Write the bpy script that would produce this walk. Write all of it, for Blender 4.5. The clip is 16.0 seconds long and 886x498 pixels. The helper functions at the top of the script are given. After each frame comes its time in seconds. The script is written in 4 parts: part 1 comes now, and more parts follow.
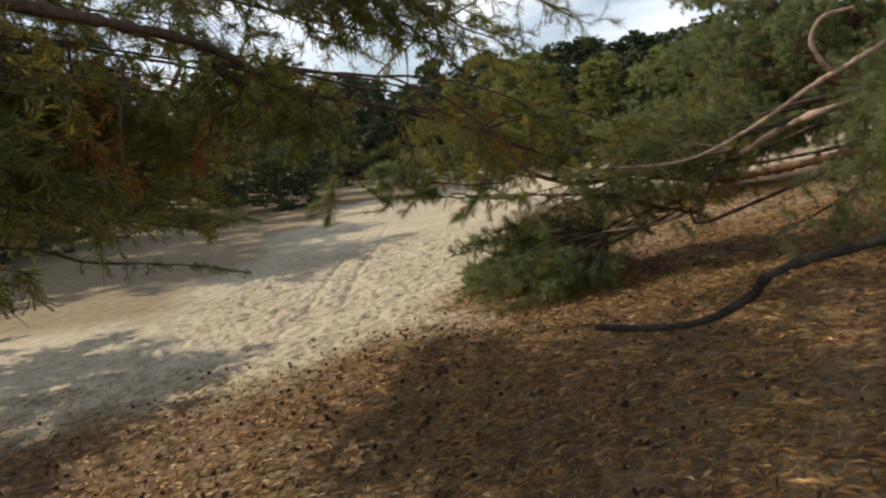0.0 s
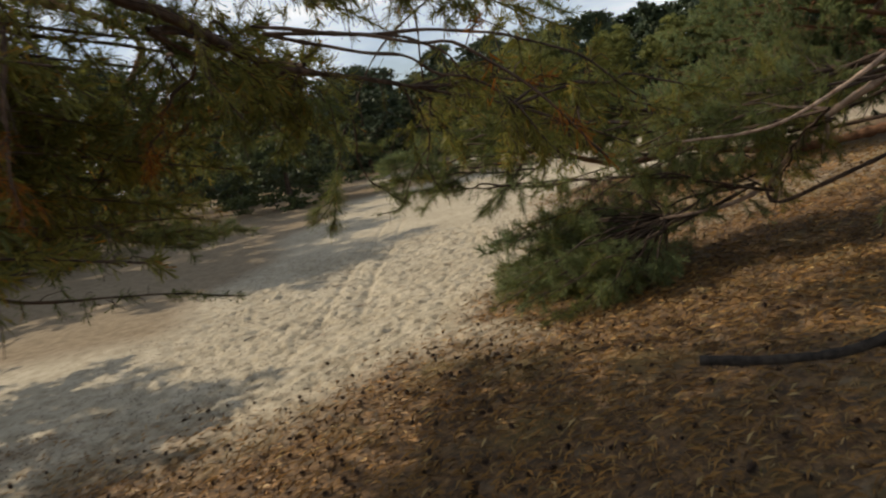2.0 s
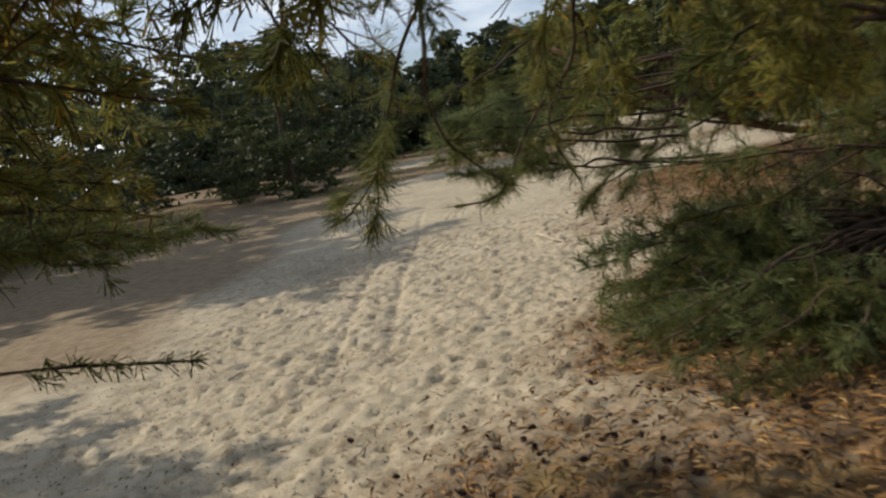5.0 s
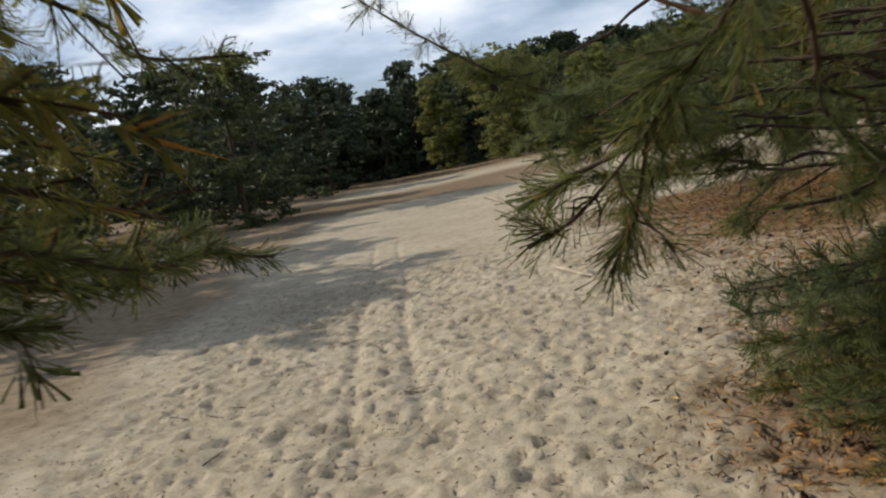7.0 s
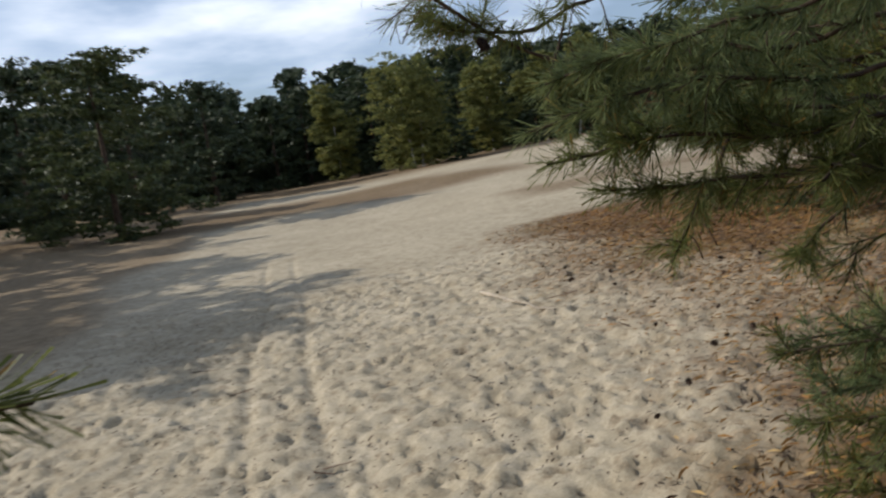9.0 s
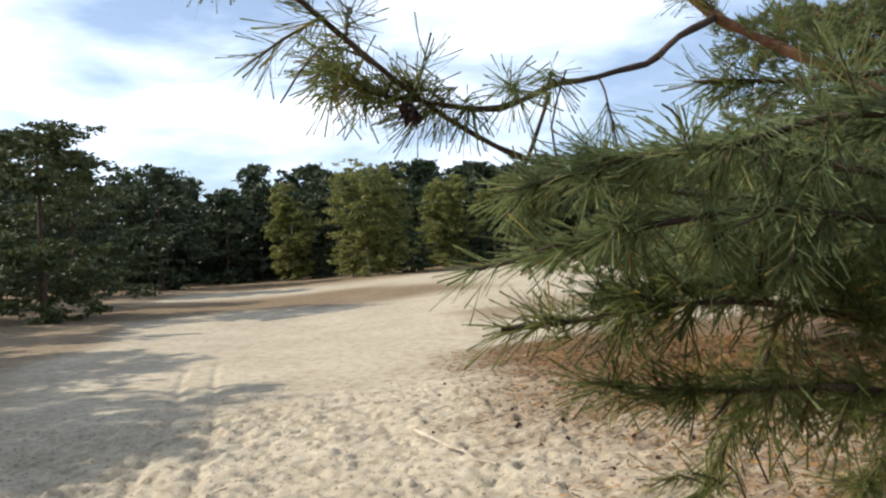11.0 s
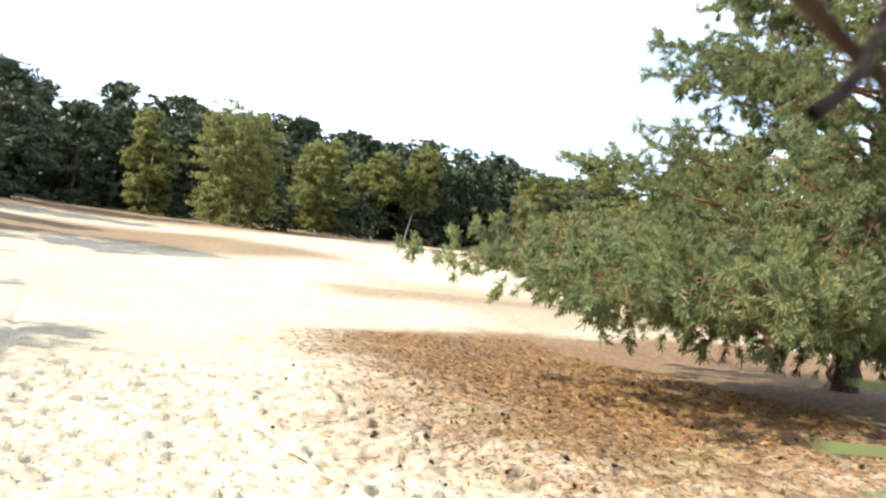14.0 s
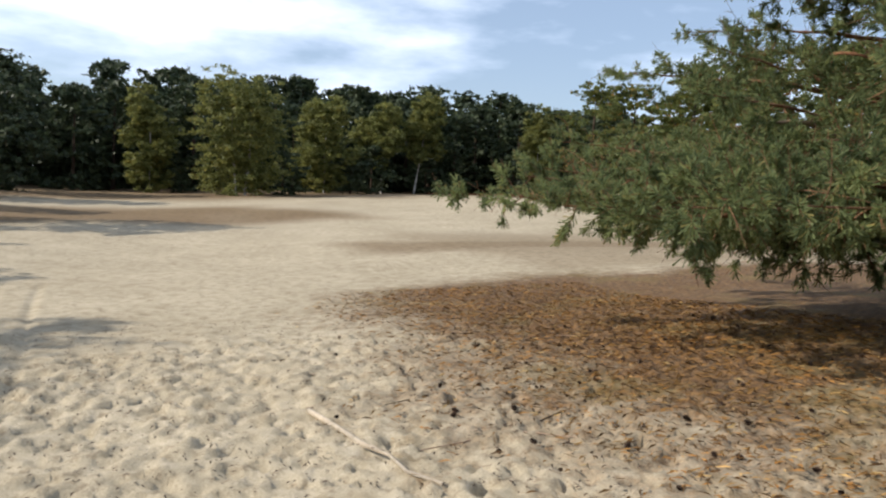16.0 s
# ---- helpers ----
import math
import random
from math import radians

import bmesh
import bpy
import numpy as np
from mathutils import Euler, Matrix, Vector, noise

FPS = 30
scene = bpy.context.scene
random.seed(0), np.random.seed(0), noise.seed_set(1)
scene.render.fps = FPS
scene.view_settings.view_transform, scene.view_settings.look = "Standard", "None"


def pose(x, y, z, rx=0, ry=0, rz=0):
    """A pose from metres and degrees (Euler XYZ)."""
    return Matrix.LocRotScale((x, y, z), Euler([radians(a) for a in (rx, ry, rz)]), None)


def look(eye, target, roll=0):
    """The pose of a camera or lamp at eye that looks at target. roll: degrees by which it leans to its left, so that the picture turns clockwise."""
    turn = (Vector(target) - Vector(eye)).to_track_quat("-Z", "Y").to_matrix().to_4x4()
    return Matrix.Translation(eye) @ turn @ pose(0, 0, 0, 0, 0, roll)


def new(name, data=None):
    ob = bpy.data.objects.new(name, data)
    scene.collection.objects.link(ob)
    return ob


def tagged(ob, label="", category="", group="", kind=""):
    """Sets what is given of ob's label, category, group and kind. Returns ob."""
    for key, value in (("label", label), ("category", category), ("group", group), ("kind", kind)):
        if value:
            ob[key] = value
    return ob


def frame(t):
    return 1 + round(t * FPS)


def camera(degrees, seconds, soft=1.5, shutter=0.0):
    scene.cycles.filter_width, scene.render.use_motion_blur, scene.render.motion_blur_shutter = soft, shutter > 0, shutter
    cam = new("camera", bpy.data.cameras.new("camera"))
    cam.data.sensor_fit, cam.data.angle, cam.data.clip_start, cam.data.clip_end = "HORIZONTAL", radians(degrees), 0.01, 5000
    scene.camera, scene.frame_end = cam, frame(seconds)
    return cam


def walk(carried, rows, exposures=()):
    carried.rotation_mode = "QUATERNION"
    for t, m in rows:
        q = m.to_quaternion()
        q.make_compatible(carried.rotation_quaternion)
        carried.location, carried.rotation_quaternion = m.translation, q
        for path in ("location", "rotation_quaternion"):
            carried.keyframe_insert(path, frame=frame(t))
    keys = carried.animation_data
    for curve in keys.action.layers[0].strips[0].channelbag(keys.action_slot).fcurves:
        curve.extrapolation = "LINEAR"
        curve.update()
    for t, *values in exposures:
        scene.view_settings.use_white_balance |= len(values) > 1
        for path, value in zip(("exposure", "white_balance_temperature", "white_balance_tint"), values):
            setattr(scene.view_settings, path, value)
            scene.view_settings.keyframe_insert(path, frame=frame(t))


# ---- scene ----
cam = camera(62.0, 16.0, soft=2.2, shutter=0.5)
PATH = [
    (0.0, pose(-0.200, -0.550, 1.895, 82.23, 7.37, -0.94)),
    (0.5, pose(-0.213, -0.432, 1.887, 81.65, 10.54, -1.57)),
    (1.0, pose(-0.195, -0.133, 1.915, 81.79, 14.51, 2.43)),
    (1.5, pose(-0.216, 0.189, 1.907, 81.66, 11.55, 2.73)),
    (2.0, pose(-0.283, 0.584, 1.886, 81.38, 10.95, -0.13)),
    (2.5, pose(-0.262, 0.958, 1.874, 80.93, 10.68, -0.86)),
    (3.0, pose(-0.289, 1.347, 1.869, 80.53, 11.86, -0.23)),
    (3.5, pose(-0.429, 1.754, 1.813, 81.29, 9.25, 0.12)),
    (4.0, pose(-0.553, 2.196, 1.772, 80.92, 11.93, -0.34)),
    (4.5, pose(-0.663, 2.653, 1.747, 80.56, 10.50, 0.66)),
    (7.0, pose(-1.587, 4.657, 1.630, 82.60, 9.41, -4.13)),
    (7.5, pose(-1.606, 5.012, 1.592, 80.87, 4.35, -3.80)),
    (8.0, pose(-1.652, 5.390, 1.597, 79.14, 8.49, -7.32)),
    (8.5, pose(-1.638, 5.703, 1.626, 82.07, 11.36, -8.97)),
    (9.0, pose(-1.674, 5.920, 1.613, 82.22, 8.35, -12.57)),
    (9.5, pose(-1.680, 6.185, 1.615, 83.30, 5.52, -15.71)),
    (10.0, pose(-1.562, 6.429, 1.599, 88.40, 4.18, -15.21)),
    (12.5, pose(-1.265, 7.166, 1.725, 92.08, -2.26, -20.43)),
    (13.0, pose(-1.216, 7.380, 1.719, 92.14, -2.82, -23.35)),
    (13.5, pose(-1.196, 7.575, 1.682, 91.01, -4.36, -21.90)),
    (14.0, pose(-1.227, 7.759, 1.645, 89.52, -9.06, -26.41)),
    (14.5, pose(-1.223, 8.014, 1.603, 86.23, -3.78, -27.36)),
    (15.0, pose(-1.211, 8.347, 1.558, 85.36, -0.95, -27.91)),
    (15.5, pose(-1.228, 8.637, 1.546, 85.20, -4.30, -26.42)),
    (16.0, pose(-1.187, 8.756, 1.558, 85.44, -2.99, -25.95)),
]
walk(cam, PATH, exposures=[(0.0, -0.12, 7400, 10), (1.2, -0.36, 7400, 10), (3.0, -0.42, 7350, 10), (4.7, -0.4, 7050, 10), (7.0, -0.5, 6750, 10), (9.0, -0.5, 6400, 10), (10.2, -0.42, 6400, 10), (12.3, 1.52, 6900, 10), (13.5, 1.66, 6800, 10), (14.0, 1.33, 6700, 10), (14.5, 0.96, 6650, 10), (15.0, 0.5, 6650, 10), (15.5, 0.18, 6650, 10), (16.0, -0.02, 6650, 10)])

# ---- sky and sun ----
SUN_DIR = Vector((-0.80, 0.26, 0.56)).normalized()
world = bpy.data.worlds.new("sky")
scene.world = world
world.use_nodes = True
wn, wl = world.node_tree.nodes, world.node_tree.links
wn.clear()
w_out = wn.new("ShaderNodeOutputWorld")
w_bg = wn.new("ShaderNodeBackground")
w_sky = wn.new("ShaderNodeTexSky")
w_sky.sky_type = "NISHITA"
w_sky.sun_disc = False
w_sky.sun_elevation = math.asin(SUN_DIR.z)
w_sky.sun_rotation = math.atan2(SUN_DIR.x, SUN_DIR.y)
w_sky.dust_density = 0.7
w_co = wn.new("ShaderNodeTexCoord")
w_map = wn.new("ShaderNodeMapping")
w_map.inputs["Scale"].default_value = (1.0, 1.0, 3.2)
w_noise = wn.new("ShaderNodeTexNoise")
w_noise.inputs["Scale"].default_value = 2.6
w_noise.inputs["Detail"].default_value = 7.0
w_noise.inputs["Roughness"].default_value = 0.52
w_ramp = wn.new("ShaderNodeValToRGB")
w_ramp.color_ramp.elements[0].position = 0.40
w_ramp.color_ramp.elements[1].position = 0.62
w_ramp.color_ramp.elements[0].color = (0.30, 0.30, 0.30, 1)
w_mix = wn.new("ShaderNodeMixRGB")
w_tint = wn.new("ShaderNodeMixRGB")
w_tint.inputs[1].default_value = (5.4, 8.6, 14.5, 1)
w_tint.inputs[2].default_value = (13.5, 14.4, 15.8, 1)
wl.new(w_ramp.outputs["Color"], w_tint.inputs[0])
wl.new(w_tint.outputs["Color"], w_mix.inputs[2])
wl.new(w_co.outputs["Generated"], w_map.inputs["Vector"])
wl.new(w_map.outputs["Vector"], w_noise.inputs["Vector"])
wl.new(w_noise.outputs["Fac"], w_ramp.inputs["Fac"])
w_sep = wn.new("ShaderNodeSeparateXYZ")
w_high = wn.new("ShaderNodeMapRange")
w_high.inputs["From Min"].default_value, w_high.inputs["From Max"].default_value = 0.25, 0.75
w_high.inputs["To Min"].default_value, w_high.inputs["To Max"].default_value = 1.0, 0.35
w_fac = wn.new("ShaderNodeMath")
w_fac.operation = "MULTIPLY"
wl.new(w_co.outputs["Generated"], w_sep.inputs[0])
wl.new(w_sep.outputs["Z"], w_high.inputs["Value"])
wl.new(w_ramp.outputs["Color"], w_fac.inputs[0])
wl.new(w_high.outputs["Result"], w_fac.inputs[1])
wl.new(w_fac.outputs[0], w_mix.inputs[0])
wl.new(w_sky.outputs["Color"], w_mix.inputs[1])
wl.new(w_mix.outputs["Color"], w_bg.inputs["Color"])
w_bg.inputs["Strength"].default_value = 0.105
wl.new(w_bg.outputs["Background"], w_out.inputs["Surface"])

sun_data = bpy.data.lights.new("sun", "SUN")
sun_data.energy = 4.9
sun_data.angle = radians(0.55)
sun_data.color = (1.0, 0.94, 0.85)
sun = new("sun", sun_data)
sun.matrix_world = look(SUN_DIR * 60, (0, 0, 0))


# ---- materials ----
def mat_base(name, rough=0.8):
    m = bpy.data.materials.new(name)
    m.use_nodes = True
    nt = m.node_tree
    b = nt.nodes["Principled BSDF"]
    b.inputs["Roughness"].default_value = rough
    b.inputs["Specular IOR Level"].default_value = 0.25
    return m, nt, b


def ramp(nt, stops):
    r = nt.nodes.new("ShaderNodeValToRGB")
    e = r.color_ramp.elements
    while len(e) < len(stops):
        e.new(0.5)
    for el, (p, c) in zip(e, stops):
        el.position, el.color = p, (*c, 1)
    return r


def tex_noise(nt, scale, detail=4.0, rough=0.55, vec=None):
    n = nt.nodes.new("ShaderNodeTexNoise")
    n.inputs["Scale"].default_value = scale
    n.inputs["Detail"].default_value = detail
    n.inputs["Roughness"].default_value = rough
    if vec is not None:
        nt.links.new(vec, n.inputs["Vector"])
    return n


def mixer(nt, fac, a, b, kind="MIX"):
    m = nt.nodes.new("ShaderNodeMixRGB")
    m.blend_type = kind
    for sock, v in zip(m.inputs, (fac, a, b)):
        if isinstance(v, (int, float)):
            sock.default_value = v
        elif isinstance(v, tuple):
            sock.default_value = (*v, 1)
        else:
            nt.links.new(v, sock)
    return m.outputs["Color"]


def needle_material(name, dark, light, accent, trans=0.35):
    """Needles and leaves: one tint a blade, thin enough to let light through."""
    m, nt, b = mat_base(name, 0.55)
    geo = nt.nodes.new("ShaderNodeNewGeometry")
    r = ramp(nt, [(0.0, dark), (0.55, light), (0.9, light), (0.97, accent)])
    nt.links.new(geo.outputs["Random Per Island"], r.inputs["Fac"])
    co = nt.nodes.new("ShaderNodeTexCoord")
    n = tex_noise(nt, 1.3, 3.0, 0.5, co.outputs["Object"])
    tint = ramp(nt, [(0.32, (0.62, 0.66, 0.60)), (0.70, (1.25, 1.18, 0.95))])
    nt.links.new(n.outputs["Fac"], tint.inputs["Fac"])
    col = mixer(nt, 1.0, r.outputs["Color"], tint.outputs["Color"], "MULTIPLY")
    nt.links.new(col, b.inputs["Base Color"])
    tr = nt.nodes.new("ShaderNodeBsdfTranslucent")
    nt.links.new(col, tr.inputs["Color"])
    mx = nt.nodes.new("ShaderNodeMixShader")
    mx.inputs[0].default_value = trans
    nt.links.new(b.outputs["BSDF"], mx.inputs[1])
    nt.links.new(tr.outputs["BSDF"], mx.inputs[2])
    nt.links.new(mx.outputs["Shader"], nt.nodes["Material Output"].inputs["Surface"])
    return m


def bark_material(name, dark, light, scale=14.0):
    m, nt, b = mat_base(name, 0.9)
    co = nt.nodes.new("ShaderNodeTexCoord")
    n1 = tex_noise(nt, scale, 6.0, 0.65, co.outputs["Object"])
    n2 = tex_noise(nt, scale * 0.18, 3.0, 0.5, co.outputs["Object"])
    r1 = ramp(nt, [(0.35, dark), (0.62, light)])
    nt.links.new(n1.outputs["Fac"], r1.inputs["Fac"])
    r2 = ramp(nt, [(0.35, (0.7, 0.7, 0.72)), (0.7, (1.15, 1.1, 1.05))])
    nt.links.new(n2.outputs["Fac"], r2.inputs["Fac"])
    nt.links.new(mixer(nt, 1.0, r1.outputs["Color"], r2.outputs["Color"], "MULTIPLY"), b.inputs["Base Color"])
    bump = nt.nodes.new("ShaderNodeBump")
    bump.inputs["Strength"].default_value = 0.7
    bump.inputs["Distance"].default_value = 0.01
    nt.links.new(n1.outputs["Fac"], bump.inputs["Height"])
    nt.links.new(bump.outputs["Normal"], b.inputs["Normal"])
    return m


M_NEEDLE = needle_material("pine_needles", (0.068, 0.092, 0.036), (0.165, 0.19, 0.068), (0.30, 0.19, 0.06), 0.5)
M_NEEDLE_BLUE = needle_material("blue_green_needles", (0.098, 0.135, 0.072), (0.225, 0.275, 0.135), (0.32, 0.27, 0.11), 0.5)
M_NEEDLE_OLD = needle_material("old_yellowing_needles", (0.090, 0.094, 0.028), (0.24, 0.235, 0.065), (0.38, 0.19, 0.04), 0.55)
M_DRY = needle_material("dry_orange_needles", (0.20, 0.07, 0.015), (0.34, 0.13, 0.02), (0.40, 0.20, 0.04), 0.45)
M_FAR = needle_material("forest_pine_foliage", (0.034, 0.052, 0.034), (0.066, 0.090, 0.052), (0.085, 0.10, 0.05), 0.18)
# darker copy of the needles, with the lone pine's shade put into the colour
M_BUSH = needle_material("shaded_pine_foliage", (0.042, 0.060, 0.030), (0.090, 0.112, 0.050), (0.13, 0.13, 0.05), 0.25)
M_BIRCH = needle_material("birch_leaves", (0.125, 0.14, 0.048), (0.235, 0.25, 0.095), (0.30, 0.26, 0.08), 0.45)
M_BARK = bark_material("dark_pine_bark", (0.035, 0.024, 0.018), (0.11, 0.075, 0.052))
M_BARK_RED = bark_material("red_pine_bark", (0.12, 0.055, 0.028), (0.32, 0.17, 0.095))
# pale bark: the sunlight on the bare limbs is put into its colour
M_BARK_PALE = bark_material("sunlight_toned_limb", (0.20, 0.13, 0.09), (0.46, 0.34, 0.25))
M_BIRCH_BARK = bark_material("white_birch_bark", (0.22, 0.21, 0.19), (0.70, 0.68, 0.63), 5.0)
M_SAND_RIDGE = bark_material("pale_ridge_sand", (0.36, 0.31, 0.24), (0.52, 0.46, 0.37))
M_DEAD = bark_material("dead_stick_bark", (0.018, 0.015, 0.013), (0.06, 0.05, 0.04), 22.0)
M_CONE = bark_material("pine_cone_scales", (0.035, 0.022, 0.016), (0.13, 0.085, 0.06), 60.0)
M_STRAW = needle_material("dry_grass_blades", (0.14, 0.08, 0.03), (0.34, 0.21, 0.09), (0.20, 0.15, 0.06), 0.2)
M_LITTER = needle_material("fallen_needles", (0.05, 0.026, 0.012), (0.32, 0.165, 0.055), (0.48, 0.33, 0.16), 0.1)


# ---- ground ----
HG = [0.057, 0.082, -0.047, -0.003, -0.038, 0.009, -0.009]


def smooth(a, b, t):
    s = np.clip((t - a) / (b - a), 0, 1)
    return s * s * (3 - 2 * s)


def ground_z(x, y):
    x, y = np.asarray(x, float), np.asarray(y, float)
    u = 6 * np.tanh(x / 7.0) + 1.0
    yc = np.clip(y, -3, 17)
    v = (yc - 8) / 5
    z = HG[0] + HG[1] * u + HG[2] * v + HG[3] * v * v + HG[4] * u * v + HG[5] * u * u + HG[6] * v ** 3
    z = z + 0.008 * np.clip(y - 25, 0, 60) + 0.018 * np.clip(x - 5, 0, 40) * smooth(25, 50, y)
    z = z + 0.035 * np.clip(x - 11, 0, 30) * smooth(22, 36, y) * smooth(62, 50, y)
    return z + 0.05 * np.sin(x * 0.55 + 1.3) * np.sin(y * 0.43)


def gz(x, y):
    return float(ground_z(x, y))


def vnoise(x, y, s, seed=0):
    """Smooth value noise in numpy, 0 to 1."""
    rs = np.random.RandomState(seed)
    tab = rs.rand(256, 256)
    X, Y = x * s + 1000.3, y * s + 1000.7
    i, j = np.floor(X).astype(int), np.floor(Y).astype(int)
    fx, fy = X - i, Y - j
    fx, fy = fx * fx * (3 - 2 * fx), fy * fy * (3 - 2 * fy)
    i0, j0, i1, j1 = i % 256, j % 256, (i + 1) % 256, (j + 1) % 256
    return (tab[i0, j0] * (1 - fx) + tab[i1, j0] * fx) * (1 - fy) + (tab[i0, j1] * (1 - fx) + tab[i1, j1] * fx) * fy


def litter_mask(x, y):
    """How much of the sand lies under fallen needles: 0 bare, 1 covered."""
    w = 1.2 * (vnoise(x, y, 0.6, 3) - 0.5) + 0.7 * (vnoise(x, y, 2.1, 4) - 0.5)
    start = smooth(7.6, 5.2, y + 0.9 * w + 0.12 * np.abs(x + 1.5))
    edge = np.interp(y, [5.0, 6.6, 7.6, 9.0, 10.4, 12.0, 13.2, 15.0, 17.0, 18.6, 19.2], [-0.8, -0.3, -0.85, -0.15, 0.35, 0.6, 0.7, 1.2, 1.4, 1.7, 3.5])
    side = smooth(-0.5, 1.0, (x - edge + 0.7 * w) / np.interp(y, [6.0, 9.0, 12.0], [0.9, 1.3, 2.4])) * smooth(20.0, 18.6, y + 0.5 * w)
    side = side * (1 - 0.28 * smooth(12.6, 11.4, y + w) * smooth(8.2, 9.2, y))
    return np.clip(np.maximum(start, side), 0, 1)


def dry_mask(x, y):
    """Low brown dry grass on the far sand."""
    w = (vnoise(x, y, 0.25, 6) - 0.5) * 5
    a = smooth(32, 35, y + w * 0.5) * smooth(46, 42, y + w) * smooth(10, 5, x + 1.2 * w)
    b = smooth(47, 54, y + w)
    c = smooth(22.6, 23.6, y + w * 0.3) * smooth(26, 25, y + w * 0.3) * smooth(3.5, 5, x)
    d = smooth(-4.0, -5.2, x + 0.3 * w) * smooth(9.5, 11, y)
    e = smooth(5.5, 7, x + 0.3 * w) * smooth(19, 20.5, y) * smooth(29, 26, y)
    return np.clip(np.maximum.reduce([a, b, 0.8 * c, 0.8 * d, 0.5 * e]), 0, 1)


def axis(lo, hi, fine_lo, fine_hi, step, grow=1.16):
    mid = list(np.arange(fine_lo, fine_hi + 1e-6, step))
    s, v, up = step, fine_hi, []
    while v < hi:
        s *= grow
        v += s
        up.append(min(v, hi))
    s, v, dn = step, fine_lo, []
    while v > lo:
        s *= grow
        v -= s
        dn.append(max(v, lo))
    return np.array(dn[::-1] + mid + up)


def mesh_from(name, verts, faces, material, smooth_shade=False):
    me = bpy.data.meshes.new(name)
    verts = np.asarray(verts, np.float32)
    faces = np.asarray(faces, np.int32)
    k = faces.shape[1]
    me.vertices.add(len(verts))
    me.vertices.foreach_set("co", verts.ravel())
    me.loops.add(faces.size)
    me.loops.foreach_set("vertex_index", faces.ravel())
    me.polygons.add(len(faces))
    me.polygons.foreach_set("loop_start", np.arange(0, faces.size, k, dtype=np.int32))
    me.update(calc_edges=True)
    if smooth_shade:
        me.polygons.foreach_set("use_smooth", np.ones(len(faces), bool))
    me.materials.append(material)
    return me


def ground_material():
    m, nt, b = mat_base("sand_and_needle_litter", 0.95)
    co = nt.nodes.new("ShaderNodeTexCoord")
    P = co.outputs["Object"]
    lit = nt.nodes.new("ShaderNodeAttribute")
    lit.attribute_name = "litter"
    dry = nt.nodes.new("ShaderNodeAttribute")
    dry.attribute_name = "dry"
    big, mid, fine = tex_noise(nt, 0.5, 4, 0.6, P), tex_noise(nt, 6.0, 5, 0.6, P), tex_noise(nt, 70.0, 3, 0.6, P)
    sand = ramp(nt, [(0.30, (0.38, 0.325, 0.235)), (0.50, (0.485, 0.425, 0.32)), (0.72, (0.56, 0.495, 0.385))])
    nt.links.new(mid.outputs["Fac"], sand.inputs["Fac"])
    grain = ramp(nt, [(0.3, (0.80, 0.78, 0.75)), (0.7, (1.08, 1.07, 1.05))])
    nt.links.new(fine.outputs["Fac"], grain.inputs["Fac"])
    sandc = mixer(nt, 1.0, sand.outputs["Color"], grain.outputs["Color"], "MULTIPLY")
    pat = ramp(nt, [(0.35, (0.90, 0.88, 0.84)), (0.65, (1.06, 1.05, 1.03))])
    nt.links.new(big.outputs["Fac"], pat.inputs["Fac"])
    sandc = mixer(nt, 1.0, sandc, pat.outputs["Color"], "MULTIPLY")
    # needle litter: orange brown strands with mossy spots
    wave = nt.nodes.new("ShaderNodeTexVoronoi")
    wave.inputs["Scale"].default_value = 30.0
    wave.feature = "F1"
    nt.links.new(P, wave.inputs["Vector"])
    l1 = ramp(nt, [(0.30, (0.030, 0.018, 0.011)), (0.46, (0.085, 0.044, 0.020)), (0.57, (0.19, 0.095, 0.034)), (0.74, (0.36, 0.21, 0.09))])
    n3 = tex_noise(nt, 16.0, 6, 0.7, P)
    nt.links.new(n3.outputs["Fac"], l1.inputs["Fac"])
    moss = tex_noise(nt, 1.1, 4, 0.6, P)
    mossr = ramp(nt, [(0.52, (0, 0, 0)), (0.66, (1, 1, 1))])
    nt.links.new(moss.outputs["Fac"], mossr.inputs["Fac"])
    litc = mixer(nt, 0.35, l1.outputs["Color"], mixer(nt, mossr.outputs["Color"], l1.outputs["Color"], (0.20, 0.16, 0.045)))
    patchy = tex_noise(nt, 4.5, 6, 0.7, P)
    add = nt.nodes.new("ShaderNodeMath")
    add.operation = "MULTIPLY_ADD"
    nt.links.new(patchy.outputs["Fac"], add.inputs[0])
    add.inputs[1].default_value = 1.5
    nt.links.new(lit.outputs["Fac"], add.inputs[2])
    brkr = ramp(nt, [(0.48, (0, 0, 0)), (0.92, (0.9, 0.9, 0.9))])
    half = nt.nodes.new("ShaderNodeMath")
    half.operation = "MULTIPLY"
    half.inputs[1].default_value = 0.55
    nt.links.new(add.outputs[0], half.inputs[0])
    nt.links.new(half.outputs[0], brkr.inputs["Fac"])
    # thin drifts of needle bits on the open sand
    bits = tex_noise(nt, 9.0, 6, 0.72, P)
    bitr = ramp(nt, [(0.53, (0, 0, 0)), (0.66, (0.62, 0.62, 0.62))])
    nt.links.new(bits.outputs["Fac"], bitr.inputs["Fac"])
    sandc = mixer(nt, bitr.outputs["Color"], sandc, (0.20, 0.15, 0.095))
    col = mixer(nt, brkr.outputs["Color"], sandc, litc)
    dc = ramp(nt, [(0.3, (0.13, 0.085, 0.045)), (0.7, (0.26, 0.185, 0.105))])
    nt.links.new(mid.outputs["Fac"], dc.inputs["Fac"])
    col = mixer(nt, dry.outputs["Fac"], col, dc.outputs["Color"])
    nt.links.new(col, b.inputs["Base Color"])
    bump = nt.nodes.new("ShaderNodeBump")
    bump.inputs["Strength"].default_value = 0.6
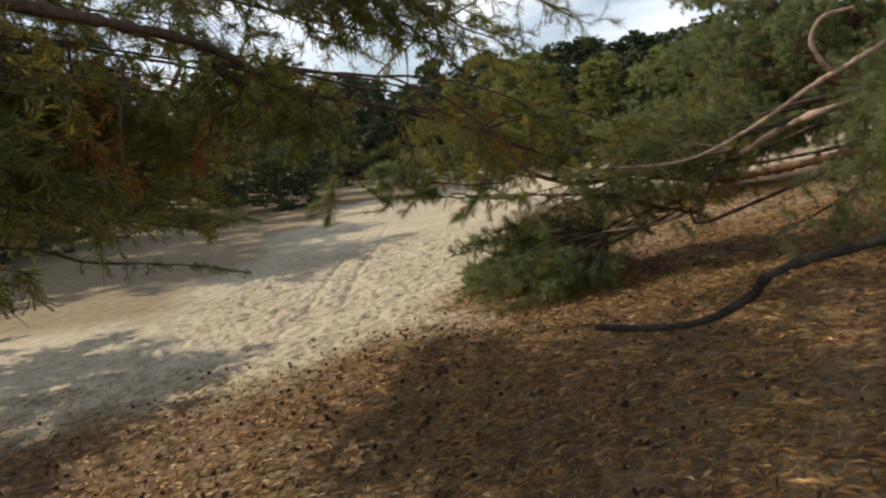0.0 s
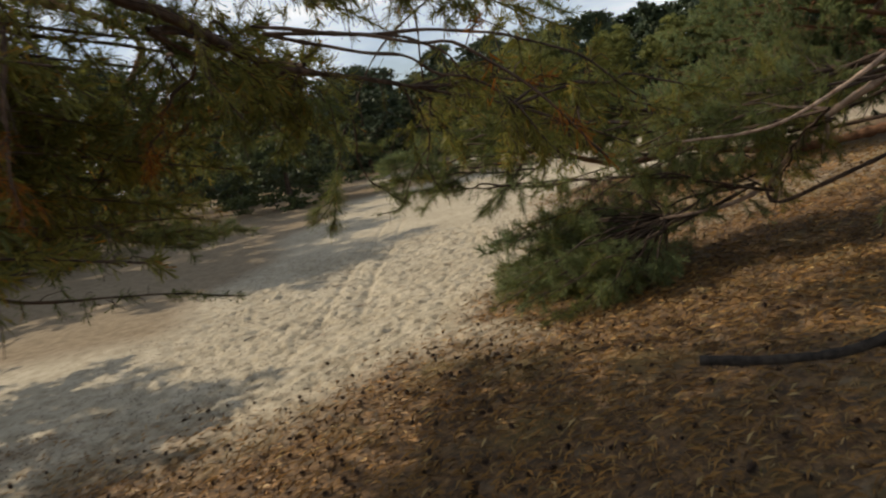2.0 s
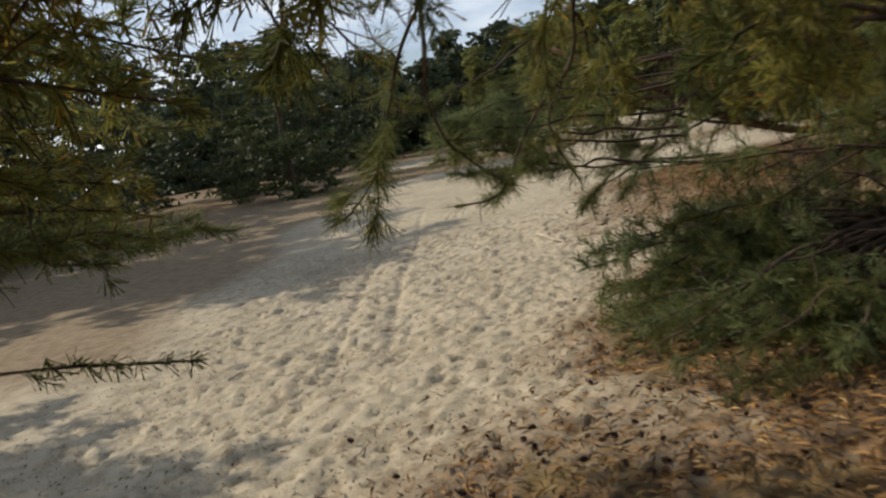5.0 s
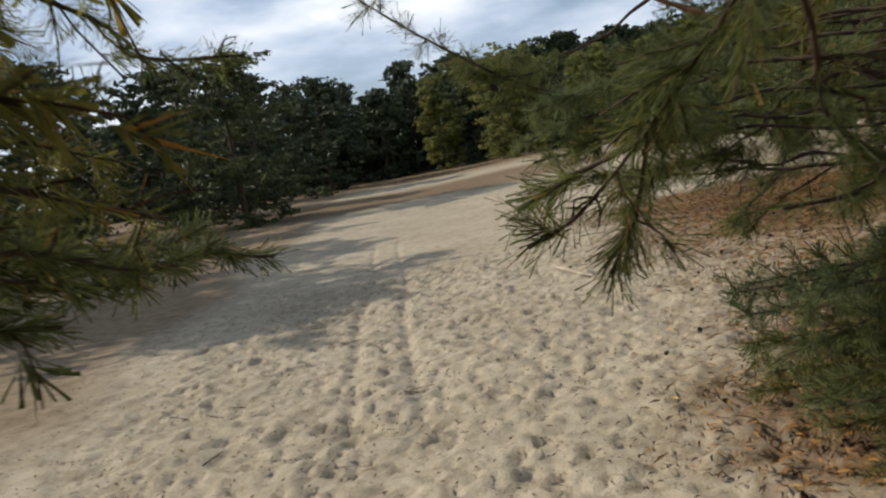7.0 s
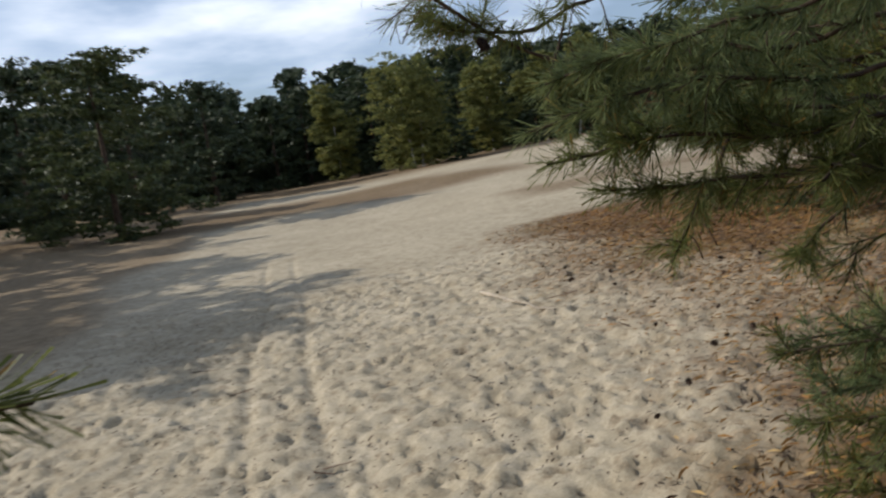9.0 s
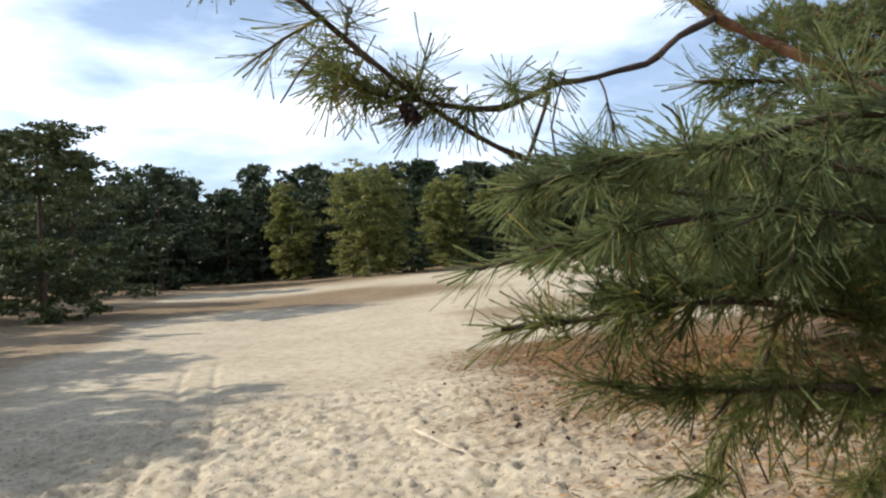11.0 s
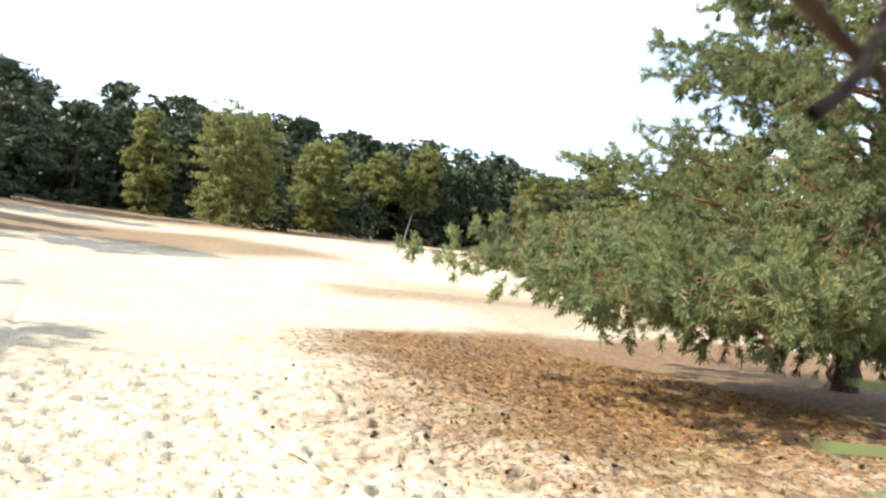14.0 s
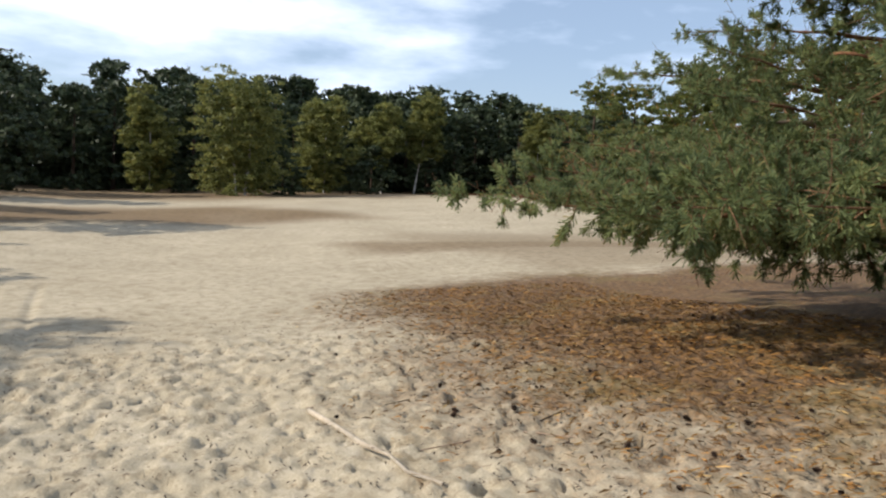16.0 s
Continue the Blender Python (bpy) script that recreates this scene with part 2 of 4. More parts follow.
    bump.inputs["Distance"].default_value = 0.035
    clod = nt.nodes.new("ShaderNodeTexVoronoi")
    clod.inputs["Scale"].default_value = 11.0
    nt.links.new(P, clod.inputs["Vector"])
    h = mixer(nt, 0.35, mixer(nt, 0.4, mid.outputs["Color"], clod.outputs["Distance"]), fine.outputs["Color"])
    nt.links.new(h, bump.inputs["Height"])
    nt.links.new(bump.outputs["Normal"], b.inputs["Normal"])
    return m


def build_ground():
    xs = axis(-400, 400, -3.8, 4.2, 0.04, 1.07)
    ys = axis(-300, 900, 4.6, 15.5, 0.04, 1.055)
    X, Y = np.meshgrid(xs, ys, indexing="ij")
    Z = ground_z(X, Y)
    rs = np.random.RandomState(5)
    lit = litter_mask(X, Y)
    near = smooth(18, 15, Y) * smooth(6, 4.4, np.abs(X)) * smooth(1, 4, Y)
    # trampled sand: soft lumps and many footprints
    Z += near * (1 - 0.5 * lit) * (0.05 * (vnoise(X, Y, 2.2, 8) - 0.5) + 0.04 * (vnoise(X, Y, 5.5, 9) - 0.5) + 0.022 * (vnoise(X, Y, 12, 10) - 0.5))
    xi, yi = xs, ys
    for _ in range(8000):
        px, py = rs.uniform(-4.2, 4.6), rs.uniform(4.8, 15.8)
        a = rs.normal(0.15, 0.7)
        L, B, D = rs.uniform(0.04, 0.10), rs.uniform(0.025, 0.05), rs.uniform(0.010, 0.026)
        i0, i1 = np.searchsorted(xi, [px - 0.35, px + 0.35])
        j0, j1 = np.searchsorted(yi, [py - 0.35, py + 0.35])
        dx, dy = X[i0:i1, j0:j1] - px, Y[i0:i1, j0:j1] - py
        uu, vv = dx * math.cos(a) - dy * math.sin(a), dx * math.sin(a) + dy * math.cos(a)
        r2 = (uu / B) ** 2 + (vv / L) ** 2
        Z[i0:i1, j0:j1] += D * (0.5 * np.exp(-((np.sqrt(r2) - 1.4) / 0.3) ** 2) - np.exp(-r2 ** 2.2))
    # two shallow wheel ruts across the sand
    for cx in (-1.69, -2.17):
        c = cx + 0.04 * np.sin(Y * 0.9)
        Z -= 0.03 * np.exp(-((X - c) / 0.05) ** 2) * smooth(8.6, 9.6, Y) * smooth(22, 18, Y)
    nx, ny = len(xs), len(ys)
    idx = np.arange(nx * ny).reshape(nx, ny)
    F = np.stack([idx[:-1, :-1], idx[1:, :-1], idx[1:, 1:], idx[:-1, 1:]], -1).reshape(-1, 4)
    me = mesh_from("ground", np.stack([X, Y, Z], -1).reshape(-1, 3), F, ground_material(), True)
    for nm, arr in (("litter", lit), ("dry", dry_mask(X, Y))):
        at = me.attributes.new(nm, "FLOAT", "POINT")
        at.data.foreach_set("value", arr.ravel().astype(np.float32))
    ob = new("ground", me)
    tagged(ob, "pale trampled drift sand edged with brown pine needle litter", "ground", kind="structure")


build_ground()


# ---- building blocks for plants ----
def part(name, me, parent, label=""):
    ob = new(name, me)
    ob.parent = parent
    if label:
        tagged(ob, label)
    return ob


def thing(name, loc, label, category, group=""):
    ob = new(name)
    ob.location = loc
    bpy.context.view_layer.update()
    return tagged(ob, label, category, group)


def spline(ctrl, step):
    """Points along a smooth curve through the control points."""
    p = np.array(ctrl, float)
    q = np.vstack([2 * p[0] - p[1], p, 2 * p[-1] - p[-2]])
    out = []
    for i in range(len(p) - 1):
        n = max(2, int(np.linalg.norm(p[i + 1] - p[i]) / step))
        t = np.linspace(0, 1, n, endpoint=False)[:, None]
        a, b, c, d = q[i:i + 4]
        out.append(0.5 * ((2 * b) + (c - a) * t + (2 * a - 5 * b + 4 * c - d) * t ** 2 + (3 * b - a - 3 * c + d) * t ** 3))
    out.append(p[-1:])
    return np.vstack(out)


class Wood:
    """Collects tapered, slightly uneven tubes into one mesh."""

    def __init__(self):
        self.v, self.f, self.n = [], [], 0

    def tube(self, pts, r0, r1, sides=6, rng=None):
        pts = np.asarray(pts, float)
        d = np.gradient(pts, axis=0)
        d /= np.linalg.norm(d, axis=1)[:, None] + 1e-9
        ref = np.array([0.31, 0.52, 0.79]) if abs(d[0] @ np.array([0.31, 0.52, 0.79])) < 0.9 else np.array([1.0, 0, 0])
        u = np.cross(d, ref)
        u /= np.linalg.norm(u, axis=1)[:, None] + 1e-9
        w = np.cross(d, u)
        m = len(pts)
        r = np.linspace(r0, r1, m)
        if rng is not None:
            r = r * (1 + 0.14 * rng.randn(m))
        a = np.linspace(0, 2 * np.pi, sides, endpoint=False)
        ring = pts[:, None] + r[:, None, None] * (np.cos(a)[None, :, None] * u[:, None] + np.sin(a)[None, :, None] * w[:, None])
        self.v.append(ring.reshape(-1, 3))
        i = np.arange(m - 1)[:, None] * sides
        k = np.arange(sides)[None]
        k2 = (k + 1) % sides
        self.f.append(np.stack([i + k, i + k2, i + sides + k2, i + sides + k], -1).reshape(-1, 4) + self.n)
        self.n += m * sides

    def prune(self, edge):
        """Drops the side shoots that end beyond edge, a cut fitted to the camera's view."""
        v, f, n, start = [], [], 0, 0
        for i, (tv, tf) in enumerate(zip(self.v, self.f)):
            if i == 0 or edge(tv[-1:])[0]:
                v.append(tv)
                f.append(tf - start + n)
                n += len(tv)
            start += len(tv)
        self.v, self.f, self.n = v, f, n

    def mesh(self, name, material, origin):
        return mesh_from(name, np.vstack(self.v) - np.array(origin), np.vstack(self.f), material, True)


def unit(v):
    return v / (np.linalg.norm(v, axis=-1, keepdims=True) + 1e-9)


def needles(pos, dirs, count, length, width, spread, rng, stem=0.06):
    """Thin blades splayed about each shoot: a triangle a blade."""
    pos, dirs = np.repeat(pos, count, 0), unit(np.repeat(dirs, count, 0))
    n = len(pos)
    rnd = unit(rng.randn(n, 3))
    side = unit(np.cross(dirs, rnd))
    ang = spread * rng.uniform(0.35, 1.5, n)[:, None]
    w = unit(dirs * np.cos(ang) + side * np.sin(ang))
    ln = length * rng.uniform(0.7, 1.15, n)[:, None]
    base = pos - dirs * (stem * rng.uniform(0, 1, n)[:, None])
    flat = unit(np.cross(w, unit(rng.randn(n, 3))))
    tip = base + w * ln
    tip[:, 2] -= 0.14 * ln[:, 0] * rng.uniform(0, 1, n)
    blunt = (rng.uniform(0, 1, n) < 0.5)[:, None]
    V = np.stack([np.where(blunt, tip, base) - flat * width * 0.5, np.where(blunt, tip, base) + flat * width * 0.5, np.where(blunt, base, tip)], 1).reshape(-1, 3)
    F = np.arange(n * 3).reshape(n, 3)
    return V, F


def bough(wood, ctrl, r0, rng, side_len=0.5, side_step=0.12, tuft_step=0.06, flat=0.45, bare=0.25, droop=-0.1, depth=2, r1=0.004, sides=6):
    """A branch with forking side shoots. Returns places and directions of its needle shoots."""
    pts = spline(ctrl, 0.05)
    u = np.linspace(0, 1, len(pts))[:, None]
    for waves in (5, 9):
        pts = pts + np.sin(np.pi * waves * u + rng.uniform(0, 6.28)) * np.minimum(u, 1 - u) * 4 * rng.randn(1, 3) * 0.035 / waves * min(2.0, np.linalg.norm(pts[-1] - pts[0]))
    wood.tube(pts, r0, r1, sides, rng)
    seg = np.linalg.norm(np.diff(pts, axis=0), axis=1)
    s = np.concatenate([[0], np.cumsum(seg)])
    total = s[-1]
    P, D = [], []
    pos = total * bare
    sgn = 1
    while pos < total:
        k = min(np.searchsorted(s, pos), len(pts) - 2)
        p, d = pts[k], unit(pts[k + 1] - pts[k])
        lat = unit(np.cross(d, np.array([0, 0, 1.0])) + 1e-4)
        up = np.cross(lat, d)
        L = side_len * rng.uniform(0.5, 1.15) * (0.35 + 0.65 * (1 - (pos - total * bare) / (total * (1 - bare) + 1e-6)))
        v = unit(d * rng.uniform(0.45, 0.9) + lat * sgn * rng.uniform(0.6, 1.0) + up * rng.normal(0, flat))
        if L > 0.05:
            q = p + v * L + np.array([0, 0, droop * L]) + rng.randn(3) * 0.10 * L
            tw = spline([p, p + v * L * 0.5 + rng.randn(3) * 0.12 * L, q], max(0.06, L / 3))
            wood.tube(tw, max(0.003, 0.012 * L), 0.002, 3)
            if depth > 1 and L > 0.22:
                for f in np.arange(0.35, 0.98, max(0.12, 0.08 / L)):
                    b = tw[int(f * (len(tw) - 1))]
                    v2 = unit(v * 0.8 + unit(rng.randn(3)) * 0.8)
                    l2 = L * (1 - f) * 0.6 + 0.06
                    e = b + v2 * l2
                    wood.tube(np.array([b, e]), 0.0025, 0.0015, 3)
                    for g in np.arange(0.4, 1.01, max(0.2, tuft_step / l2)):
                        P.append(b + (e - b) * g)
                        D.append(v2)
            for g in np.arange(0.45, 1.01, max(0.12, tuft_step / L)):
                P.append(tw[int(g * (len(tw) - 1))])
                D.append(unit(tw[-1] - tw[0]))
        sgn = -sgn
        pos += side_step * rng.uniform(0.6, 1.4)
    for g in np.linspace(0.86, 1.0, 5):
        k = int(g * (len(pts) - 1))
        P.append(pts[k])
        D.append(unit(pts[-1] - pts[-4]))
    return P, D


def foliage(name, P, D, rng, material, parent, origin, count=30, length=0.065, width=0.0035, spread=0.75, label=""):
    V, F = needles(np.array(P), np.array(D), count, length, width, spread, rng)
    return part(name, mesh_from(name, V - np.array(origin), F, material), parent, label)


# ---- far forest ----
def crown_cards(centre, radii, n, size, rng, gaps=0.35):
    """Many small leaf blades in clumps through an uneven crown."""
    clumps = max(8, n // 45)
    d = unit(rng.randn(clumps, 3))
    rad = rng.uniform(0.35, 1.0, clumps)[:, None] ** 0.6
    c = np.array(centre) + d * rad * np.array(radii)
    k = rng.randint(0, clumps, n)
    p = c[k] + rng.randn(n, 3) * np.array(radii) * np.array([0.17, 0.17, 0.10])
    w = unit(rng.randn(n, 3) * np.array([1, 1, 0.6]))
    f = unit(np.cross(w, unit(rng.randn(n, 3))))
    s = size * rng.uniform(0.6, 1.4, n)[:, None]
    V = np.stack([p - w * s, p + w * s * 0.2 + f * s * 0.62, p + w * s * 0.9 - f * s * 0.55], 1).reshape(-1, 3)
    return V, np.arange(3 * n).reshape(n, 3)


def far_pine(x, y, h, r, seed, material, label, low=0.25, n=2600, bark=None, size=0.16, group="pines of the forest edge"):
    rng = np.random.RandomState(seed)
    z = gz(x, y) - 0.1
    o = (x, y, z)
    root = thing("pine_tree", o, label, "tree", group)
    wd = Wood()
    lean = rng.randn(2) * 0.02 * h
    tr = spline([(x, y, z), (x + lean[0] * 0.4, y + lean[1] * 0.4, z + h * 0.5), (x + lean[0], y + lean[1], z + h * 0.93)], 0.4)
    wd.tube(tr, 0.022 * h, 0.02, 7, rng)
    part("trunk", wd.mesh("trunk", bark or M_BARK, o), root)
    V, F, off = [], [], 0
    clumps = int(26 + h * 2.5)
    for i in range(clumps):
        t = (i + rng.uniform(0, 1)) / clumps
        zz = z + h * (low + (0.97 - low) * t)
        rr = r * min(1.0, 0.55 + 1.6 * t) * (1.0 - 0.80 * max(0.0, t - 0.25) ** 1.5 / 0.65)
        a = rng.uniform(0, 2 * np.pi)
        q = rng.uniform(0.25, 1.0) ** 0.6
        base = tr[min(len(tr) - 1, int((zz - z) / (h * 0.93) * len(tr)))]
        e = base + np.array([math.cos(a) * rr * q, math.sin(a) * rr * q, 0.0])
        v, f = crown_cards(e, (0.36 * r * rng.uniform(0.7, 1.2), 0.36 * r * rng.uniform(0.7, 1.2), 0.06 * h * rng.uniform(0.7, 1.2)), n // clumps, size, rng)
        V.append(v)
        F.append(f + off)
        off += len(v)
    part("crown", mesh_from("crown", np.vstack(V) - np.array(o), np.vstack(F), material), root)
    return root


def birch(x, y, h, r, seed, stems=1, lean=0.0, low=0.10, n=20000):
    rng = np.random.RandomState(seed)
    z = gz(x, y) - 0.05
    o = (x, y, z)
    root = thing("birch_tree", o, "yellow-green birch with a pale slender trunk on the sand edge", "tree", "birches at the forest edge")
    V, F, off = [], [], 0
    for s in range(stems):
        sx = x + (s - (stems - 1) / 2) * 0.55
        wd = Wood()
        ln = lean if stems == 1 else (s - (stems - 1) / 2) * 0.16 + lean
        tr = spline([(sx, y, z), (sx + ln * h * 0.45, y, z + h * 0.45), (sx + ln * h * 0.8, y, z + h * 0.95)], 0.3)
        wd.tube(tr, 0.013 * h, 0.015, 7, rng)
        part("trunk", wd.mesh("trunk", M_BIRCH_BARK, o), root)
        hh = h * (1.0 if s == 0 else 0.92)
        for i in range(16):
            t = (i + 0.5) / 16
            zz = z + hh * (low + (1 - low) * t)
            k = min(len(tr) - 1, int((zz - z) / (h * 0.95) * len(tr)))
            w = math.sin(math.pi * min(1, 0.14 + t * 0.82)) ** 0.5
            for a in rng.uniform(0, 2 * np.pi, 3):
                L = r * w * rng.uniform(0.35, 0.85)
                c = (tr[k][0] + math.cos(a) * L, tr[k][1] + math.sin(a) * L, zz + rng.randn() * 0.4)
                v, f = crown_cards(c, (r * 0.42, r * 0.42, h * 0.11), n // (48 * stems), 0.115, rng)
                V.append(v)
                F.append(f + off)
                off += len(v)
    part("crown", mesh_from("crown", np.vstack(V) - np.array(o), np.vstack(F), M_BIRCH), root)
    return root


def build_forest():
    rng = np.random.RandomState(77)
    # birches standing before the dark pines
    birch(2.9, 63.0, 6.3, 1.9, 11, 1, 0.0)
    birch(7.6, 55.5, 6.9, 2.5, 12, 2)
    birch(14.3, 60.0, 6.4, 2.3, 13, 1)
    birch(20.0, 63.5, 6.3, 2.2, 14, 1, 0.0, 0.45)
    birch(22.8, 63.5, 7.4, 1.7, 15, 1, 0.16, 0.45)
    birch(33.5, 62.0, 6.8, 1.8, 16, 1)
    # low dark spruces between them
    for i, (x, y, h, r) in enumerate([(10.6, 57, 2.9, 1.7), (16.6, 61, 3.0, 1.8), (18.6, 62, 3.8, 1.9), (24.5, 65, 3.2, 1.6), (30.0, 60, 3.6, 1.6), (5.0, 63, 2.4, 1.2)]):
        far_pine(x, y, h, r, 200 + i, M_FAR, "low dark bushy pine among the birches", 0.05, 3000)
    # the bushy pine that stands alone on the sand
    far_pine(-7.6, 34.5, 6.9, 3.3, 31, M_BUSH, "broad dark green bushy pine standing on open sand", 0.06, 15000, size=0.10)
    # the tall dark pines behind
    k = 0
    for row, (y0, hh) in enumerate([(69, 8.0), (75, 9.3), (82, 10.2), (88, 10.4)]):
        for x in np.arange(-30, 62, 3.1):
            xx, yy = x + rng.uniform(-1, 1), y0 + rng.uniform(-2, 2) - 0.12 * max(0, x - 25)
            far_pine(xx, yy, hh * rng.uniform(0.82, 1.14), rng.uniform(2.6, 3.4), 300 + k, M_FAR, "tall dark pine in the dense forest edge", 0.0, (3000, 2600, 1900, 1600)[row], size=(0.25, 0.27, 0.32, 0.34)[row])
            k += 1
    # young growth that closes the wood below the crowns
    for x in np.arange(-31, 62, 2.4):
        far_pine(x + rng.uniform(-0.6, 0.6), 78 + rng.uniform(-1, 1) - 0.12 * max(0, x - 25), rng.uniform(5.0, 6.5), 2.4, 300 + k, M_FAR, "young dark pine inside the dense wood", 0.0, 1800, size=0.3)
        k += 1
    # the wood along the other side of the sand, that throws its shade over it
    for x, y, h in [(-13.0, 43, 7.9), (-9.5, 50, 8.2), (-6.0, 58, 8.3), (-17.5, 38, 8.6), (-19.0, 46, 10), (-14.0, 53, 10), (-12.0, 62, 10), (-17, 31, 9.2),
                    (-15.2, 25.5, 9.0), (-15.0, 20.5, 9.0), (-15.9, 17.6, 9.4), (-20, 22, 10), (-21, 28, 10), (-22, 35, 10.5), (-20.5, 19.5, 9.6), (-25, 18, 10.5), (-26, 26, 11)]:
        far_pine(x, y, h, rng.uniform(3.0, 3.7), 500 + k, M_FAR, "tall dark pine in the dense forest edge", 0.03, 6000, size=0.17)
        k += 1
    # unseen pines added beside the start, to throw shade over the sand and litter
    for x, y, h, r in [(-9.4, 8.9, 4.9, 2.1), (-9.0, 7.0, 4.3, 1.7)]:
        far_pine(x, y, h, r, 600 + k, M_NEEDLE, "dense green pine added out of view to shade the slope", 0.1, 6500, size=0.10, group="pines beside the slope")
        k += 1
    # the wood on the rise on the other side
    for x, y, h in [(33, 54, 8.5), (37, 48, 9.5), (31, 47, 7.5), (29, 40, 7.0), (34, 40, 9.0), (39, 38, 10), (25, 32, 6.5), (31, 31, 8.5), (37, 30, 10), (22, 25, 6.5), (28, 23, 8.5), (34, 22, 10), (42, 46, 11), (43, 32, 11), (46, 55, 11), (52, 60, 11), (24, 17, 7.5), (30, 14, 9)]:
        far_pine(x, y, h, rng.uniform(2.4, 3.2), 700 + k, M_NEEDLE, "green pine on the rise beside the sand", 0.1, 5000, size=0.15, group="pines on the rise")
        k += 1


build_forest()


# ---- the near pines ----
def limb(root, o, ctrl, r0, seed, bark=None, green=None, count=26, length=0.065, width=0.0034, r1=0.004, label="", edge=None, **kw):
    """A branch with its needles, as parts of a tree; edge(P) tells which tufts survive a cut fitted to the camera's
    view.
    """
    rng = np.random.RandomState(seed)
    wd = Wood()
    P, D = bough(wd, ctrl, r0, rng, r1=r1, **kw)
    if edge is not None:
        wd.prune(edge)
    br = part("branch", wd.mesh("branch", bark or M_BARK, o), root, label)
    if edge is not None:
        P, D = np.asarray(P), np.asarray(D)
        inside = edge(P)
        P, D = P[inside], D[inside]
    P, D = np.asarray(P), np.asarray(D)
    if len(P) > 40:
        # shoots stand in clumps, with gaps between
        full = vnoise(P[:, 0] + 0.7 * P[:, 2], P[:, 1] - 1.3 * P[:, 2], 5.0, 15) > 0.32
        full[-8:] = True
        P, D = P[full], D[full]
    if count and len(P):
        foliage("needles", P, D, rng, green or M_NEEDLE, br, (0, 0, 0), count, length, width).data.transform(Matrix.Translation([-c for c in o]))
    return br


def bare(root, o, ctrl, r0, r1, seed, bark, label=""):
    rng = np.random.RandomState(seed)
    wd = Wood()
    wd.tube(spline(ctrl, 0.04), r0, r1, 8, rng)
    return part("branch", wd.mesh("branch", bark, o), root, label)


def near_trunk(root, o, ctrl, r0, r1, seed, bark):
    rng = np.random.RandomState(seed)
    wd = Wood()
    wd.tube(spline(ctrl, 0.1), r0, r1, 12, rng)
    part("trunk", wd.mesh("trunk", bark, o), root)


